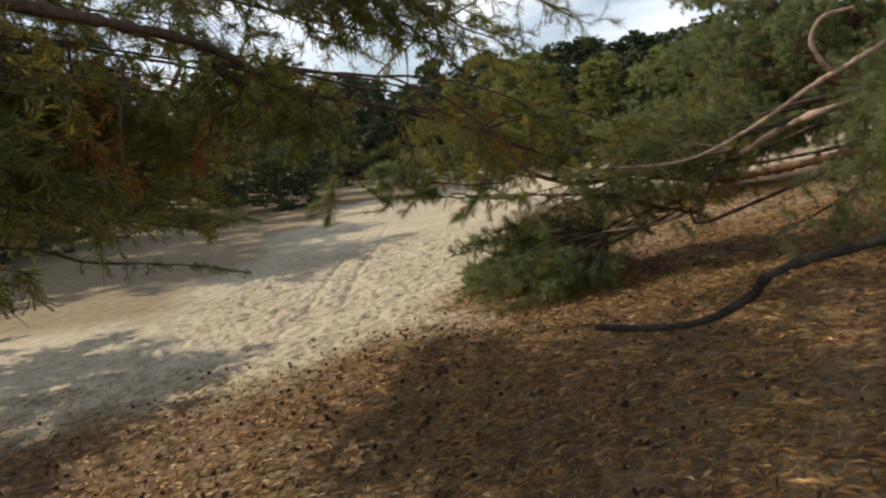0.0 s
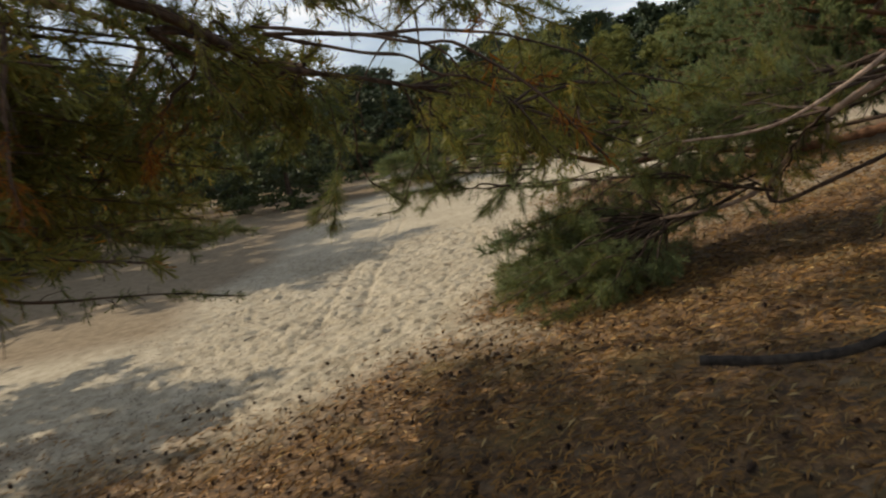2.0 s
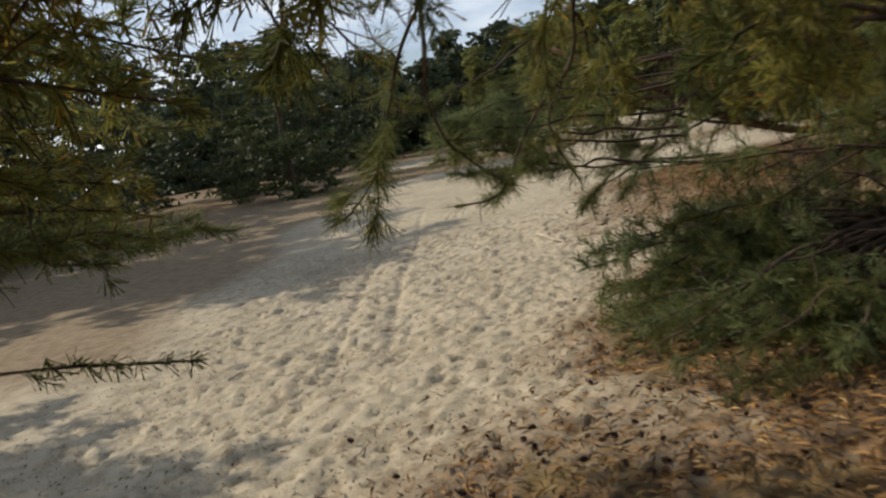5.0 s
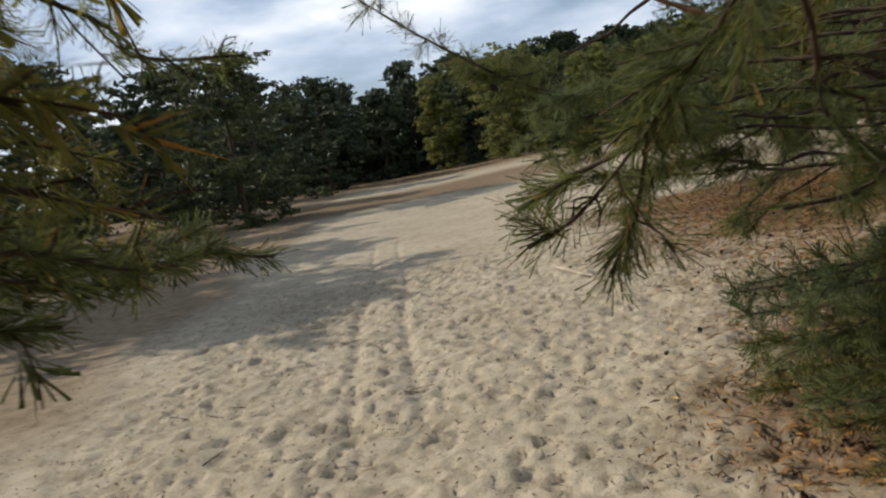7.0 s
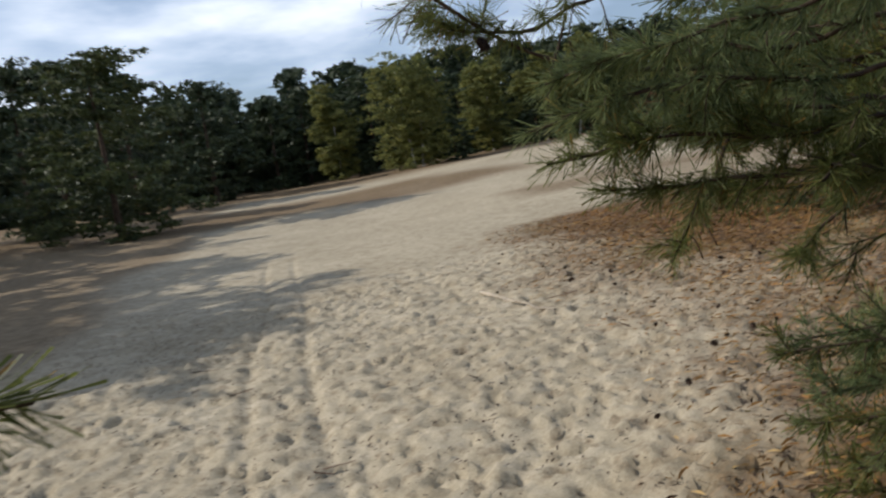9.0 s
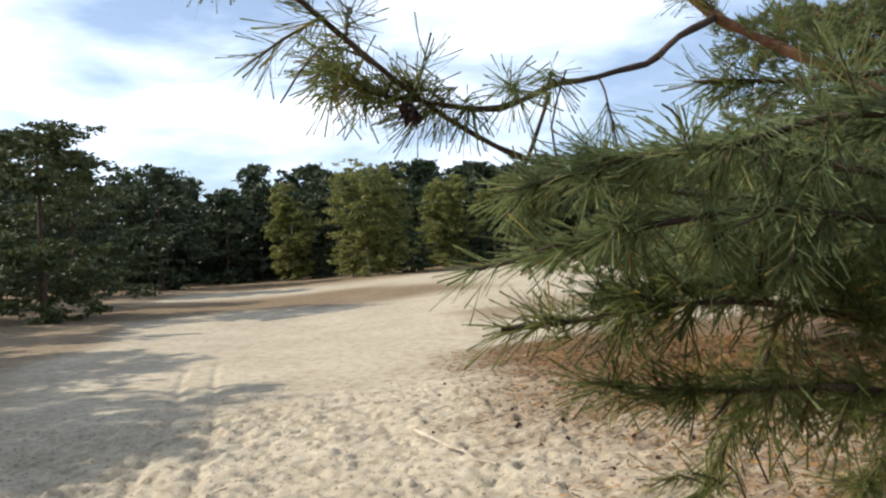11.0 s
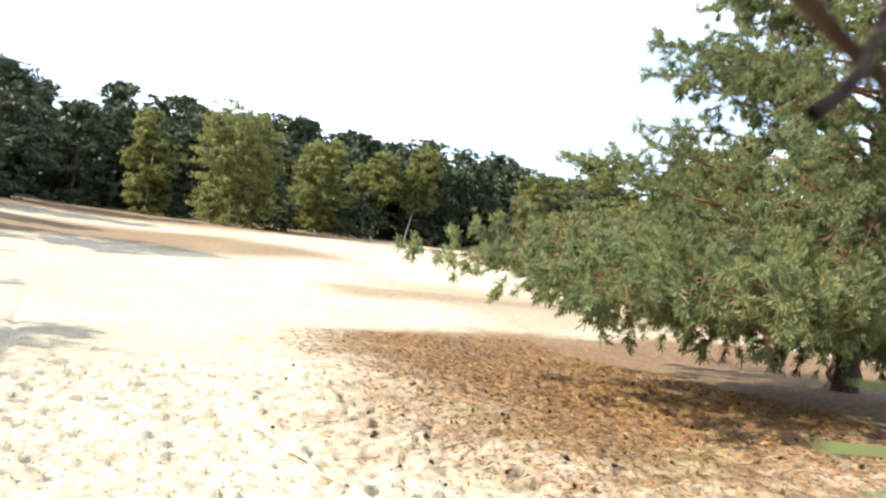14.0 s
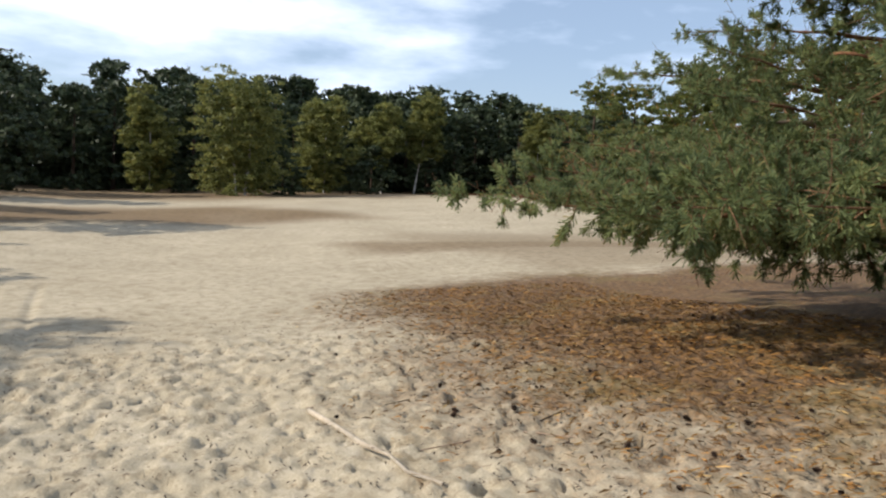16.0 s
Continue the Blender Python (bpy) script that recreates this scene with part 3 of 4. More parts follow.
def pine_overhead():
    """The old pine whose boughs hang over the start of the walk."""
    tx, ty = -4.6, 1.45
    o = (tx, ty, gz(tx, ty) - 0.1)
    root = thing("pine_tree", o, "old pine with low drooping boughs over the path", "tree")
    near_trunk(root, o, [o, (tx + 0.1, ty + 0.1, 2.2), (tx, ty + 0.3, 4.6), (tx - 0.2, ty + 0.2, 7.0)], 0.20, 0.07, 1, M_BARK)
    L = lambda ctrl, r, s, **k: limb(root, o, ctrl, r, s, **k)
    t = (tx, ty)
    # the long dark limb across the path
    L([(*t, 3.2), (-2.80, 2.05, 3.0), (-1.68, 2.57, 2.68), (-1.22, 3.25, 2.45), (-0.89, 4.37, 2.37), (-0.40, 5.10, 2.22), (0.17, 5.25, 2.0), (0.95, 5.40, 1.6)], 0.045, 2, side_len=0.5, side_step=0.17, bare=0.34, count=18, flat=0.8, green=M_NEEDLE_OLD, droop=-0.3)
    # boughs overhead
    over = [[(*t, 3.6), (-2.40, 3.45, 3.2), (-1.00, 4.95, 2.95), (0.10, 6.05, 2.75)], [(*t, 3.9), (-1.90, 2.85, 3.4), (-0.10, 4.05, 3.05), (1.10, 5.05, 2.65)],
            [(*t, 3.3), (-2.80, 3.85, 2.9), (-1.90, 5.35, 2.75), (-1.40, 6.45, 2.6)], [(*t, 4.2), (-2.00, 4.05, 3.7), (0.00, 5.65, 3.4), (1.40, 6.85, 3.0)],
            [(*t, 3.0), (-3.20, 3.65, 2.7), (-2.50, 5.05, 2.5), (-2.00, 6.25, 2.35)]]
    for i, c in enumerate(over):
        L(c, 0.03, 20 + i, side_len=0.75, side_step=0.15, bare=0.3, count=17, flat=0.7, green=M_NEEDLE_OLD if i % 2 else M_NEEDLE, droop=-0.2)
    # boughs on the far side of the trunk, hanging down to the sand
    side = [[(*t, 2.7), (-3.40, 3.25, 2.3), (-2.80, 4.45, 2.05), (-2.40, 5.65, 1.85)], [(*t, 2.4), (-3.70, 3.65, 1.95), (-3.20, 4.85, 1.75), (-2.70, 5.85, 1.6)],
            [(*t, 2.9), (-3.60, 4.05, 2.5), (-3.10, 5.65, 2.2), (-2.60, 7.05, 2.0)], [(*t, 2.2), (-3.20, 2.65, 1.9), (-2.60, 3.35, 1.75), (-2.20, 4.15, 1.6)],
            [(*t, 3.1), (-3.20, 3.05, 2.7), (-2.40, 4.05, 2.45), (-2.00, 4.75, 2.25)]]
    for i, c in enumerate(side):
        L(c, 0.028, 40 + i, side_len=0.6, side_step=0.12, bare=0.5, count=16, flat=0.9, width=0.007, green=(M_NEEDLE_OLD, M_NEEDLE)[i % 2], droop=-0.35)
    rng = np.random.RandomState(4)
    for i in range(34):
        if i < 12:
            ex, ey, ez = rng.uniform(-2.3, -1.25), rng.uniform(2.1, 3.3), rng.uniform(1.5, 2.3)
        elif i < 28:
            ex, ey, ez = rng.uniform(-2.6, -1.45), rng.uniform(4.7, 6.0), rng.uniform(1.7, 2.4)
            ex -= 0.5 if ez < 2.0 and ey > 5.3 else 0.0
        else:
            ex, ey, ez = rng.uniform(-2.9, -2.2), rng.uniform(6.0, 7.0), rng.uniform(1.5, 2.3)
        L([(*t, ez + rng.uniform(0.6, 1.1)), (0.5 * (tx + ex) - 0.1, 0.5 * (ty + ey), ez + 0.55), (ex, ey, ez)], 0.016, 700 + i, side_len=0.5, side_step=0.085, bare=0.6, count=20, flat=1.0, green=(M_NEEDLE_OLD, M_NEEDLE, M_NEEDLE_OLD)[i % 3], droop=-0.4, width=0.0085, length=0.075)
    for i, c in enumerate([[(-0.9, 3.4, 2.42), (-0.1, 3.3, 2.15), (0.30, 3.28, 1.70)], [(-0.9, 3.6, 2.42), (-0.1, 3.8, 2.1), (0.24, 3.9, 1.70)], [(-0.9, 3.6, 2.42), (0.1, 3.5, 2.2), (0.55, 3.6, 1.88)], [(-0.9, 3.6, 2.42), (-0.3, 3.8, 2.3), (0.0, 4.1, 2.0)]]):
        L(c, 0.008, 1500 + i, side_len=0.2, side_step=0.1, bare=0.55, count=11, flat=1.1, green=(M_DRY, M_NEEDLE_OLD, M_NEEDLE_OLD, M_NEEDLE_OLD)[i], droop=-0.5, width=0.006, length=0.07)
    for i in range(17):
        ex, ey, ez = rng.uniform(-3.2, 1.2) if i % 3 == 0 else rng.uniform(-3.4, -0.9), rng.uniform(3.4, 6.0), rng.uniform(2.45, 3.4)
        L([(*t, ez + 0.9), (0.5 * (tx + ex), 0.5 * (ty + ey), ez + 0.4), (ex, ey, ez)], 0.018, 740 + i, side_len=0.6, side_step=0.12, bare=0.55, count=18, flat=1.0, green=(M_NEEDLE_OLD, M_NEEDLE)[i % 2], droop=-0.3, width=0.0085, length=0.08)
    for i in range(5):
        ex, ey, ez = rng.uniform(-3.7, -2.0), rng.uniform(3.9, 6.1), rng.uniform(2.15, 2.95)
        L([(*t, ez + 0.9), (0.5 * (tx + ex), 0.5 * (ty + ey), ez + 0.4), (ex, ey, ez)], 0.018, 1100 + i, side_len=0.55, side_step=0.12, bare=0.4, count=22, flat=1.0, green=(M_NEEDLE_OLD, M_NEEDLE)[i % 2], droop=-0.3, width=0.008, length=0.08)
    # hanging olive foliage along the long limb and under the canopy
    for i in range(36):
        if i < 14:
            (bx, by, bz), (ex, ey, ez) = ((-0.40, 5.10, 2.22), (0.17, 5.25, 2.0), (0.6, 5.33, 1.8))[i % 3], (rng.uniform(-0.3, 1.6), rng.uniform(5.3, 6.5), rng.uniform(1.5, 2.15))
        elif i < 24:
            (bx, by, bz), (ex, ey, ez) = ((-1.22, 3.25, 2.45), (-0.89, 4.37, 2.37))[i % 2], (rng.uniform(-1.8, -0.6), rng.uniform(4.7, 6.2), rng.uniform(1.95, 2.4))
        else:
            (bx, by, bz), (ex, ey, ez) = ((-2.0, 3.0, 3.1), (-1.0, 3.6, 2.95))[i % 2], (rng.uniform(-1.2, 0.9), rng.uniform(4.8, 6.3), rng.uniform(2.4, 2.9))
        L([(bx, by, bz), (0.5 * (bx + ex), 0.5 * (by + ey), 0.5 * (bz + ez) + 0.12), (ex, ey, ez)], 0.010, 1400 + i, side_len=0.42, side_step=0.12, bare=0.25, count=20, flat=1.1, green=(M_NEEDLE_OLD, M_NEEDLE_OLD, M_NEEDLE)[i % 3], droop=-0.35, width=0.0075, length=0.075)
    # slender lower branches that reach out over the sand
    L([(-3.60, 3.20, 2.0), (-2.60, 4.50, 1.45), (-2.24, 5.17, 1.26), (-2.02, 5.52, 1.14), (-1.88, 5.72, 1.06)], 0.016, 60, side_len=0.18, side_step=0.06, bare=0.5, count=14, flat=0.7, width=0.006)
    L([(-3.90, 3.45, 2.4), (-2.70, 4.55, 1.85), (-2.15, 5.35, 1.72), (-1.95, 5.85, 1.6)], 0.016, 61, side_len=0.4, side_step=0.09, bare=0.3, count=18, flat=0.8, green=M_NEEDLE_OLD)
    L([(-3.4, 4.9, 1.9), (-2.6, 5.4, 1.68), (-2.2, 5.72, 1.6), (-2.1, 5.98, 1.52), (-2.03, 6.12, 1.5)], 0.010, 62, side_len=0.13, side_step=0.05, bare=0.55, count=46, flat=0.5, tuft_step=0.04)
    L([(-2.6, 5.4, 1.68), (-2.3, 5.75, 1.5), (-2.17, 5.9, 1.45)], 0.007, 63, side_len=0.12, side_step=0.06, bare=0.4, count=36, flat=0.5)
    L([(-3.2, 5.6, 2.5), (-2.35, 6.2, 2.16), (-2.12, 6.5, 1.97), (-1.91, 6.63, 1.96)], 0.012, 64, side_len=0.3, side_step=0.07, bare=0.35, count=30, flat=0.7)
    L([(-3.3, 5.6, 2.3), (-2.6, 6.3, 1.9), (-2.3, 6.7, 1.75)], 0.012, 65, side_len=0.35, side_step=0.07, bare=0.3, count=30, flat=0.9, green=M_NEEDLE_OLD)
    for i, c in enumerate([[(-2.9, 5.3, 1.75), (-2.5, 5.8, 1.62), (-2.25, 6.1, 1.55)], [(-2.9, 5.3, 1.75), (-2.45, 5.9, 1.8), (-2.2, 6.3, 1.85)], [(-2.9, 5.3, 1.75), (-2.6, 6.0, 1.65), (-2.4, 6.5, 1.6)], [(-3.2, 5.6, 2.5), (-2.7, 6.2, 2.2), (-2.45, 6.6, 2.1)]]):
        L(c, 0.008, 780 + i, side_len=0.22, side_step=0.05, bare=0.3, count=36, flat=1.0, length=0.075, tuft_step=0.045)
    L([(-2.8, 5.6, 1.75), (-2.35, 6.2, 1.5), (-2.1, 6.55, 1.47), (-1.94, 6.68, 1.43)], 0.009, 1700, side_len=0.12, side_step=0.035, bare=0.5, count=40, flat=0.8, length=0.07, width=0.004, tuft_step=0.035)
    L([(-2.35, 6.2, 1.5), (-2.25, 6.55, 1.5), (-2.12, 6.74, 1.54)], 0.006, 1701, side_len=0.12, side_step=0.04, bare=0.4, count=40, flat=0.8, length=0.07, width=0.004, tuft_step=0.035)
    # twigs that hang from the long limb
    L([(-0.45, 5.07, 2.22), (-0.36, 5.75, 1.9), (-0.55, 5.97, 1.65), (-0.67, 6.03, 1.44), (-0.86, 6.02, 1.42)], 0.008, 66, side_len=0.16, side_step=0.06, bare=0.72, count=26)
    L([(-0.36, 5.75, 1.9), (-0.42, 6.15, 1.66), (-0.31, 6.24, 1.4)], 0.006, 67, side_len=0.12, side_step=0.08, bare=0.6, count=16)
    L([(-0.89, 4.37, 2.37), (-1.10, 5.05, 2.3), (-1.16, 5.75, 2.14), (-1.00, 6.25, 2.0)], 0.010, 68, side_len=0.4, side_step=0.09, bare=0.2, count=20, flat=1.0, green=M_NEEDLE_OLD)
    # dead hanging shoots with orange needles
    for i, c in enumerate([[(-1.55, 2.95, 2.48), (-1.60, 2.87, 2.1), (-1.56, 2.78, 1.86)], [(-1.70, 2.75, 2.58), (-1.82, 3.05, 2.2), (-1.78, 3.07, 1.98)], [(-0.92, 4.30, 2.37), (-1.70, 4.85, 2.2), (-2.10, 4.95, 1.98)], [(-1.10, 3.55, 2.42), (-1.50, 3.85, 2.15), (-1.62, 3.95, 1.95)]]):
        L(c, 0.010, 70 + i, side_len=0.2, side_step=0.08, bare=0.35, count=20, flat=1.0, green=M_DRY, droop=-0.5, label="dead hanging shoot with orange needles" if i == 0 else "")
    bare(root, o, [(-2.80, 3.85, 3.2), (-2.15, 5.50, 2.95), (-2.32, 5.65, 2.54), (-2.39, 5.68, 2.08)], 0.03, 0.016, 80, M_BARK_RED, "dead reddish hanging branch")


def pine_beside():
    """The broad pine beside the path, with bare sunlight-toned limbs and low boughs."""
    tx, ty = 4.3, 6.3
    o = (tx, ty, gz(tx, ty) - 0.1)
    root = thing("pine_tree", o, "broad pine with bare sunlight-toned limbs and low green boughs", "tree")
    near_trunk(root, o, [o, (tx - 0.1, ty, 1.8), (tx + 0.1, ty + 0.2, 3.8), (tx, ty + 0.1, 6.5)], 0.17, 0.06, 3, M_BARK_RED)

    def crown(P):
        """Cuts foliage at a ragged line fitted to the camera's view; high sprays reach on."""
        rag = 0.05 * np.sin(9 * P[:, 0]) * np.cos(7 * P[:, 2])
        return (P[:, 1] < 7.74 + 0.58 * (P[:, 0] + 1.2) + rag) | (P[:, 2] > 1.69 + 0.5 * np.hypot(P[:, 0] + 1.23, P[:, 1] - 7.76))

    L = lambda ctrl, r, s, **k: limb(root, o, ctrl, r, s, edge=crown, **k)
    t = (tx, ty)
    bare(root, o, [(*t, 2.5), (3.48, 5.45, 2.26), (3.01, 5.61, 2.02), (2.55, 5.59, 1.78), (2.06, 5.57, 1.58), (1.72, 5.56, 1.53), (1.32, 5.65, 1.55)], 0.034, 0.008, 90, M_BARK_PALE, "bare pale limb with sunlight put into its bark colour")
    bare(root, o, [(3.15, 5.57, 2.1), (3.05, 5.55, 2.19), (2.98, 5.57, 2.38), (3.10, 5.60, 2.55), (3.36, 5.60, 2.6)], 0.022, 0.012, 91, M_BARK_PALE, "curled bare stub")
    bare(root, o, [(*t, 1.9), (3.40, 5.90, 1.82), (3.03, 6.09, 1.71), (2.72, 6.33, 1.52), (2.55, 6.40, 1.40), (2.38, 6.55, 1.16), (2.22, 6.67, 0.97), (1.85, 6.65, 0.89), (1.40, 6.77, 0.87)], 0.045, 0.013, 92, M_BARK_PALE, "crooked bare limb with sunlight put into its bark colour")
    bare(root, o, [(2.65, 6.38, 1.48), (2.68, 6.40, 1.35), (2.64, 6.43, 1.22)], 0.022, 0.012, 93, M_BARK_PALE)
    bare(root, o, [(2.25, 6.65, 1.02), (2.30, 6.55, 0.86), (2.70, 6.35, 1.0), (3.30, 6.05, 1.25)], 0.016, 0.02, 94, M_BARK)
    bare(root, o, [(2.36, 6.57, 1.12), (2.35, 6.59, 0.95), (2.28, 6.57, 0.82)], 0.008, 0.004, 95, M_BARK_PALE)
    # dead black branch that sags over the litter
    bare(root, o, [(0.60, 3.55, 0.78), (0.85, 3.45, 0.765), (1.13, 3.34, 0.79), (1.34, 3.16, 0.94), (1.44, 3.00, 1.10), (2.2, 2.75, 1.35), (3.6, 3.9, 1.75), (*t, 2.0)], 0.022, 0.035, 96, M_DEAD, "dead black branch hanging over the needle litter")
    # low boughs by the sand
    low = [[(1.48, 6.99, 0.87), (0.75, 6.70, 0.82), (0.25, 6.80, 0.52), (-0.12, 7.0, 0.32)], [(1.48, 6.99, 0.87), (0.88, 7.37, 0.85), (0.35, 7.7, 0.6), (0.0, 7.85, 0.45)],
           [(1.88, 6.87, 0.9), (1.18, 6.57, 0.75), (0.63, 6.42, 0.6), (0.23, 6.37, 0.45)], [(1.48, 6.99, 0.87), (0.78, 7.17, 0.62), (0.28, 7.27, 0.45), (-0.07, 7.47, 0.35)],
           [(2.28, 6.87, 1.0), (1.78, 7.67, 0.85), (1.08, 8.17, 0.65), (0.48, 8.47, 0.45)], [(2.28, 6.87, 1.0), (1.68, 7.27, 0.7), (1.08, 7.57, 0.5), (0.58, 7.87, 0.35)]]
    for i, c in enumerate(low):
        L(c, 0.016, 100 + i, side_len=0.42, side_step=0.07, bare=0.2, count=30, flat=0.8, green=M_NEEDLE_BLUE if i % 2 else M_NEEDLE, droop=0.15)
    rng = np.random.RandomState(14)
    for i in range(20):
        ex, ey, ez = rng.uniform(-0.05, 1.3), rng.uniform(6.2, 7.9), rng.uniform(0.16, 0.58)
        L([(1.45, 6.77, 0.87), (0.5 * (1.45 + ex), 0.5 * (6.77 + ey), ez + 0.2), (ex, ey, ez)], 0.012, 800 + i, side_len=0.34, side_step=0.06, bare=0.3, count=26, flat=1.2, green=(M_NEEDLE_BLUE, M_NEEDLE_BLUE, M_NEEDLE)[i % 3], droop=0.1, length=0.075, width=0.0045)
    for i in range(12):
        ex, ey, ez = rng.uniform(-0.05, 0.9), rng.uniform(7.2, 8.1), rng.uniform(0.2, 0.6)
        L([(1.45, 6.77, 0.87), (0.5 * (1.45 + ex), 0.5 * (6.77 + ey), ez + 0.2), (ex, ey, ez)], 0.012, 1200 + i, side_len=0.32, side_step=0.07, bare=0.35, count=26, flat=1.2, green=(M_NEEDLE_BLUE, M_NEEDLE)[i % 2], droop=0.1, length=0.08, width=0.0055)
    for i in range(26):
        ex = rng.uniform(-0.12, 1.5)
        ey, ez = 7.70 + 0.58 * (ex + 1.2) - rng.uniform(0.0, 0.55), rng.uniform(0.2, 0.74)
        L([(1.6, 6.9, 0.85), (0.45 * 1.6 + 0.55 * ex, 0.45 * 6.9 + 0.55 * ey, ez + 0.16), (ex, ey, ez)], 0.011, 1300 + i, side_len=0.36, side_step=0.06, bare=0.35, count=26, flat=1.2, green=(M_NEEDLE_BLUE, M_NEEDLE_BLUE, M_NEEDLE)[i % 3], droop=0.1, length=0.085, width=0.0055)
    for i in range(19):
        ex, ey = rng.uniform(0.1, 2.9), rng.uniform(6.6, 8.0)
        ez = rng.uniform(0.85, 1.55)
        bx, by, bz = [(2.3, 6.6, 0.95), (1.5, 6.75, 0.87), (2.7, 6.3, 1.45), (2.3, 5.6, 1.58), (3.0, 6.1, 1.72)][i % 5]
        L([(bx, by, bz), (0.5 * (bx + ex), 0.5 * (by + ey), 0.5 * (bz + ez) + 0.12), (ex, ey, ez)], 0.012, 830 + i, side_len=0.5, side_step=0.085, bare=0.15, count=24, flat=1.2, green=(M_NEEDLE, M_NEEDLE_BLUE, M_NEEDLE_OLD)[i % 3], droop=-0.15, width=0.0045)
    for i in range(7):
        ex, ey, ez = rng.uniform(2.7, 3.5), rng.uniform(3.9, 5.6), rng.uniform(0.9, 1.75)
        L([(*t, ez + 0.6), (0.5 * (tx + ex), 0.5 * (ty + ey), ez + 0.35), (ex, ey, ez)], 0.016, 860 + i, side_len=0.55, side_step=0.08, bare=0.3, count=26, flat=1.3, green=(M_NEEDLE, M_NEEDLE_BLUE)[i % 2], droop=-0.4, width=0.0042)
    # boughs at the height of the head
    mid = [[(*t, 2.0), (2.4, 7.2, 1.75), (0.9, 7.7, 1.5), (0.05, 7.75, 1.2)], [(*t, 2.0), (2.6, 7.6, 1.7), (1.2, 8.1, 1.6), (0.5, 8.3, 1.5)],
           [(*t, 1.9), (3.0, 7.4, 1.6), (1.9, 8.0, 1.35), (1.1, 8.4, 1.1)], [(*t, 2.0), (2.6, 7.0, 1.75), (1.4, 7.3, 1.7), (0.6, 7.4, 1.6)],
           [(*t, 1.8), (3.2, 7.0, 1.5), (2.2, 7.7, 1.25), (1.4, 8.1, 1.05)]]
    for i, c in enumerate(mid):
        L(c, 0.026, 120 + i, side_len=0.7, side_step=0.10, bare=0.28, count=34, flat=0.8, green=(M_NEEDLE, M_NEEDLE_OLD)[i == 3], droop=-0.15)
    for i in range(13):
        ex = rng.uniform(-0.4, 1.0)
        ey, ez = 7.72 + 0.58 * (ex + 1.2) - rng.uniform(0.0, 0.55), rng.uniform(1.42, 1.95)
        bx, by, bz = ((1.9, 7.3, 1.7), (1.2, 7.6, 1.5), (1.4, 7.3, 1.7))[i % 3]
        L([(bx, by, bz), (0.5 * (bx + ex), 0.5 * (by + ey), 0.5 * (bz + ez) + 0.1), (ex, ey, ez)], 0.012, 1600 + i, side_len=0.36, side_step=0.07, bare=0.2, count=26, flat=1.2, green=(M_NEEDLE, M_NEEDLE_BLUE, M_NEEDLE_OLD)[i % 3], droop=-0.1, length=0.08, width=0.0055)
    # high boughs
    for i, c in enumerate([[(*t, 2.2), (3.6, 5.8, 1.9), (3.2, 5.4, 1.6), (3.0, 5.2, 1.3)], [(*t, 2.1), (3.6, 5.6, 1.8), (3.1, 5.1, 1.4), (2.8, 4.8, 1.1)], [(*t, 2.0), (3.7, 5.4, 1.6), (3.2, 4.9, 1.3), (2.9, 4.5, 1.0)], [(*t, 1.5), (3.8, 5.9, 1.2), (3.2, 5.9, 0.95), (2.7, 5.8, 0.8)],
                           [(*t, 4.6), (4.9, 5.4, 4.2), (5.3, 4.6, 3.8)], [(*t, 5.2), (5.2, 6.3, 5.0), (6.0, 6.8, 4.6)], [(*t, 3.6), (5.2, 5.8, 3.5), (6.0, 5.4, 3.2)], [(*t, 4.0), (5.1, 7.2, 3.8), (5.8, 8.0, 3.4)], [(*t, 5.8), (4.2, 5.4, 5.8), (4.0, 4.8, 5.6)]]):
        L(c, 0.024, 140 + i, side_len=0.7, side_step=0.10, bare=0.25, count=28, flat=1.1, green=(M_NEEDLE, M_NEEDLE_BLUE)[i % 2], droop=-0.2)
    # the branch that slants down across the path
    L([(*t, 1.5), (2.6, 7.1, 1.3), (1.2, 7.8, 1.4), (0.5, 8.05, 1.6), (0.0, 8.15, 1.73), (-0.66, 8.10, 1.80), (-0.96, 8.07, 1.89), (-1.3, 7.88, 2.08), (-1.6, 7.65, 2.27)], 0.018, 160, side_len=0.26, side_step=0.085, bare=0.62, count=33, length=0.085, width=0.003, flat=0.8, tuft_step=0.045)
    for i, c in enumerate([[(0.00, 8.15, 1.73), (-0.30, 8.00, 1.49), (-0.62, 7.85, 1.19)], [(0.30, 8.10, 1.71), (0.00, 7.70, 1.54), (-0.45, 7.42, 1.41)],
                           [(0.40, 8.08, 1.71), (0.25, 7.80, 1.89), (0.00, 7.80, 2.09)], [(0.50, 8.00, 1.71), (0.30, 8.10, 1.34), (0.00, 8.15, 1.04)],
                           [(0.90, 7.90, 1.74), (0.50, 7.50, 1.59), (0.10, 7.30, 1.19)]]):
        L(c, 0.009, 170 + i, side_len=0.26, side_step=0.05, bare=0.15, count=40, length=0.08, width=0.003, flat=0.9, tuft_step=0.045, green=M_NEEDLE)
    # the thick limb by the head and its forks
    L([(*t, 1.4), (2.6, 7.0, 1.25), (1.2, 7.7, 1.4), (0.45, 8.05, 1.8), (0.05, 8.22, 2.06), (-0.17, 8.34, 2.22), (-0.24, 8.38, 2.32)], 0.045, 180, bark=M_BARK_RED, side_len=0.22, side_step=0.09, bare=0.7, count=40, length=0.085, width=0.003, flat=0.9, r1=0.014, tuft_step=0.045)
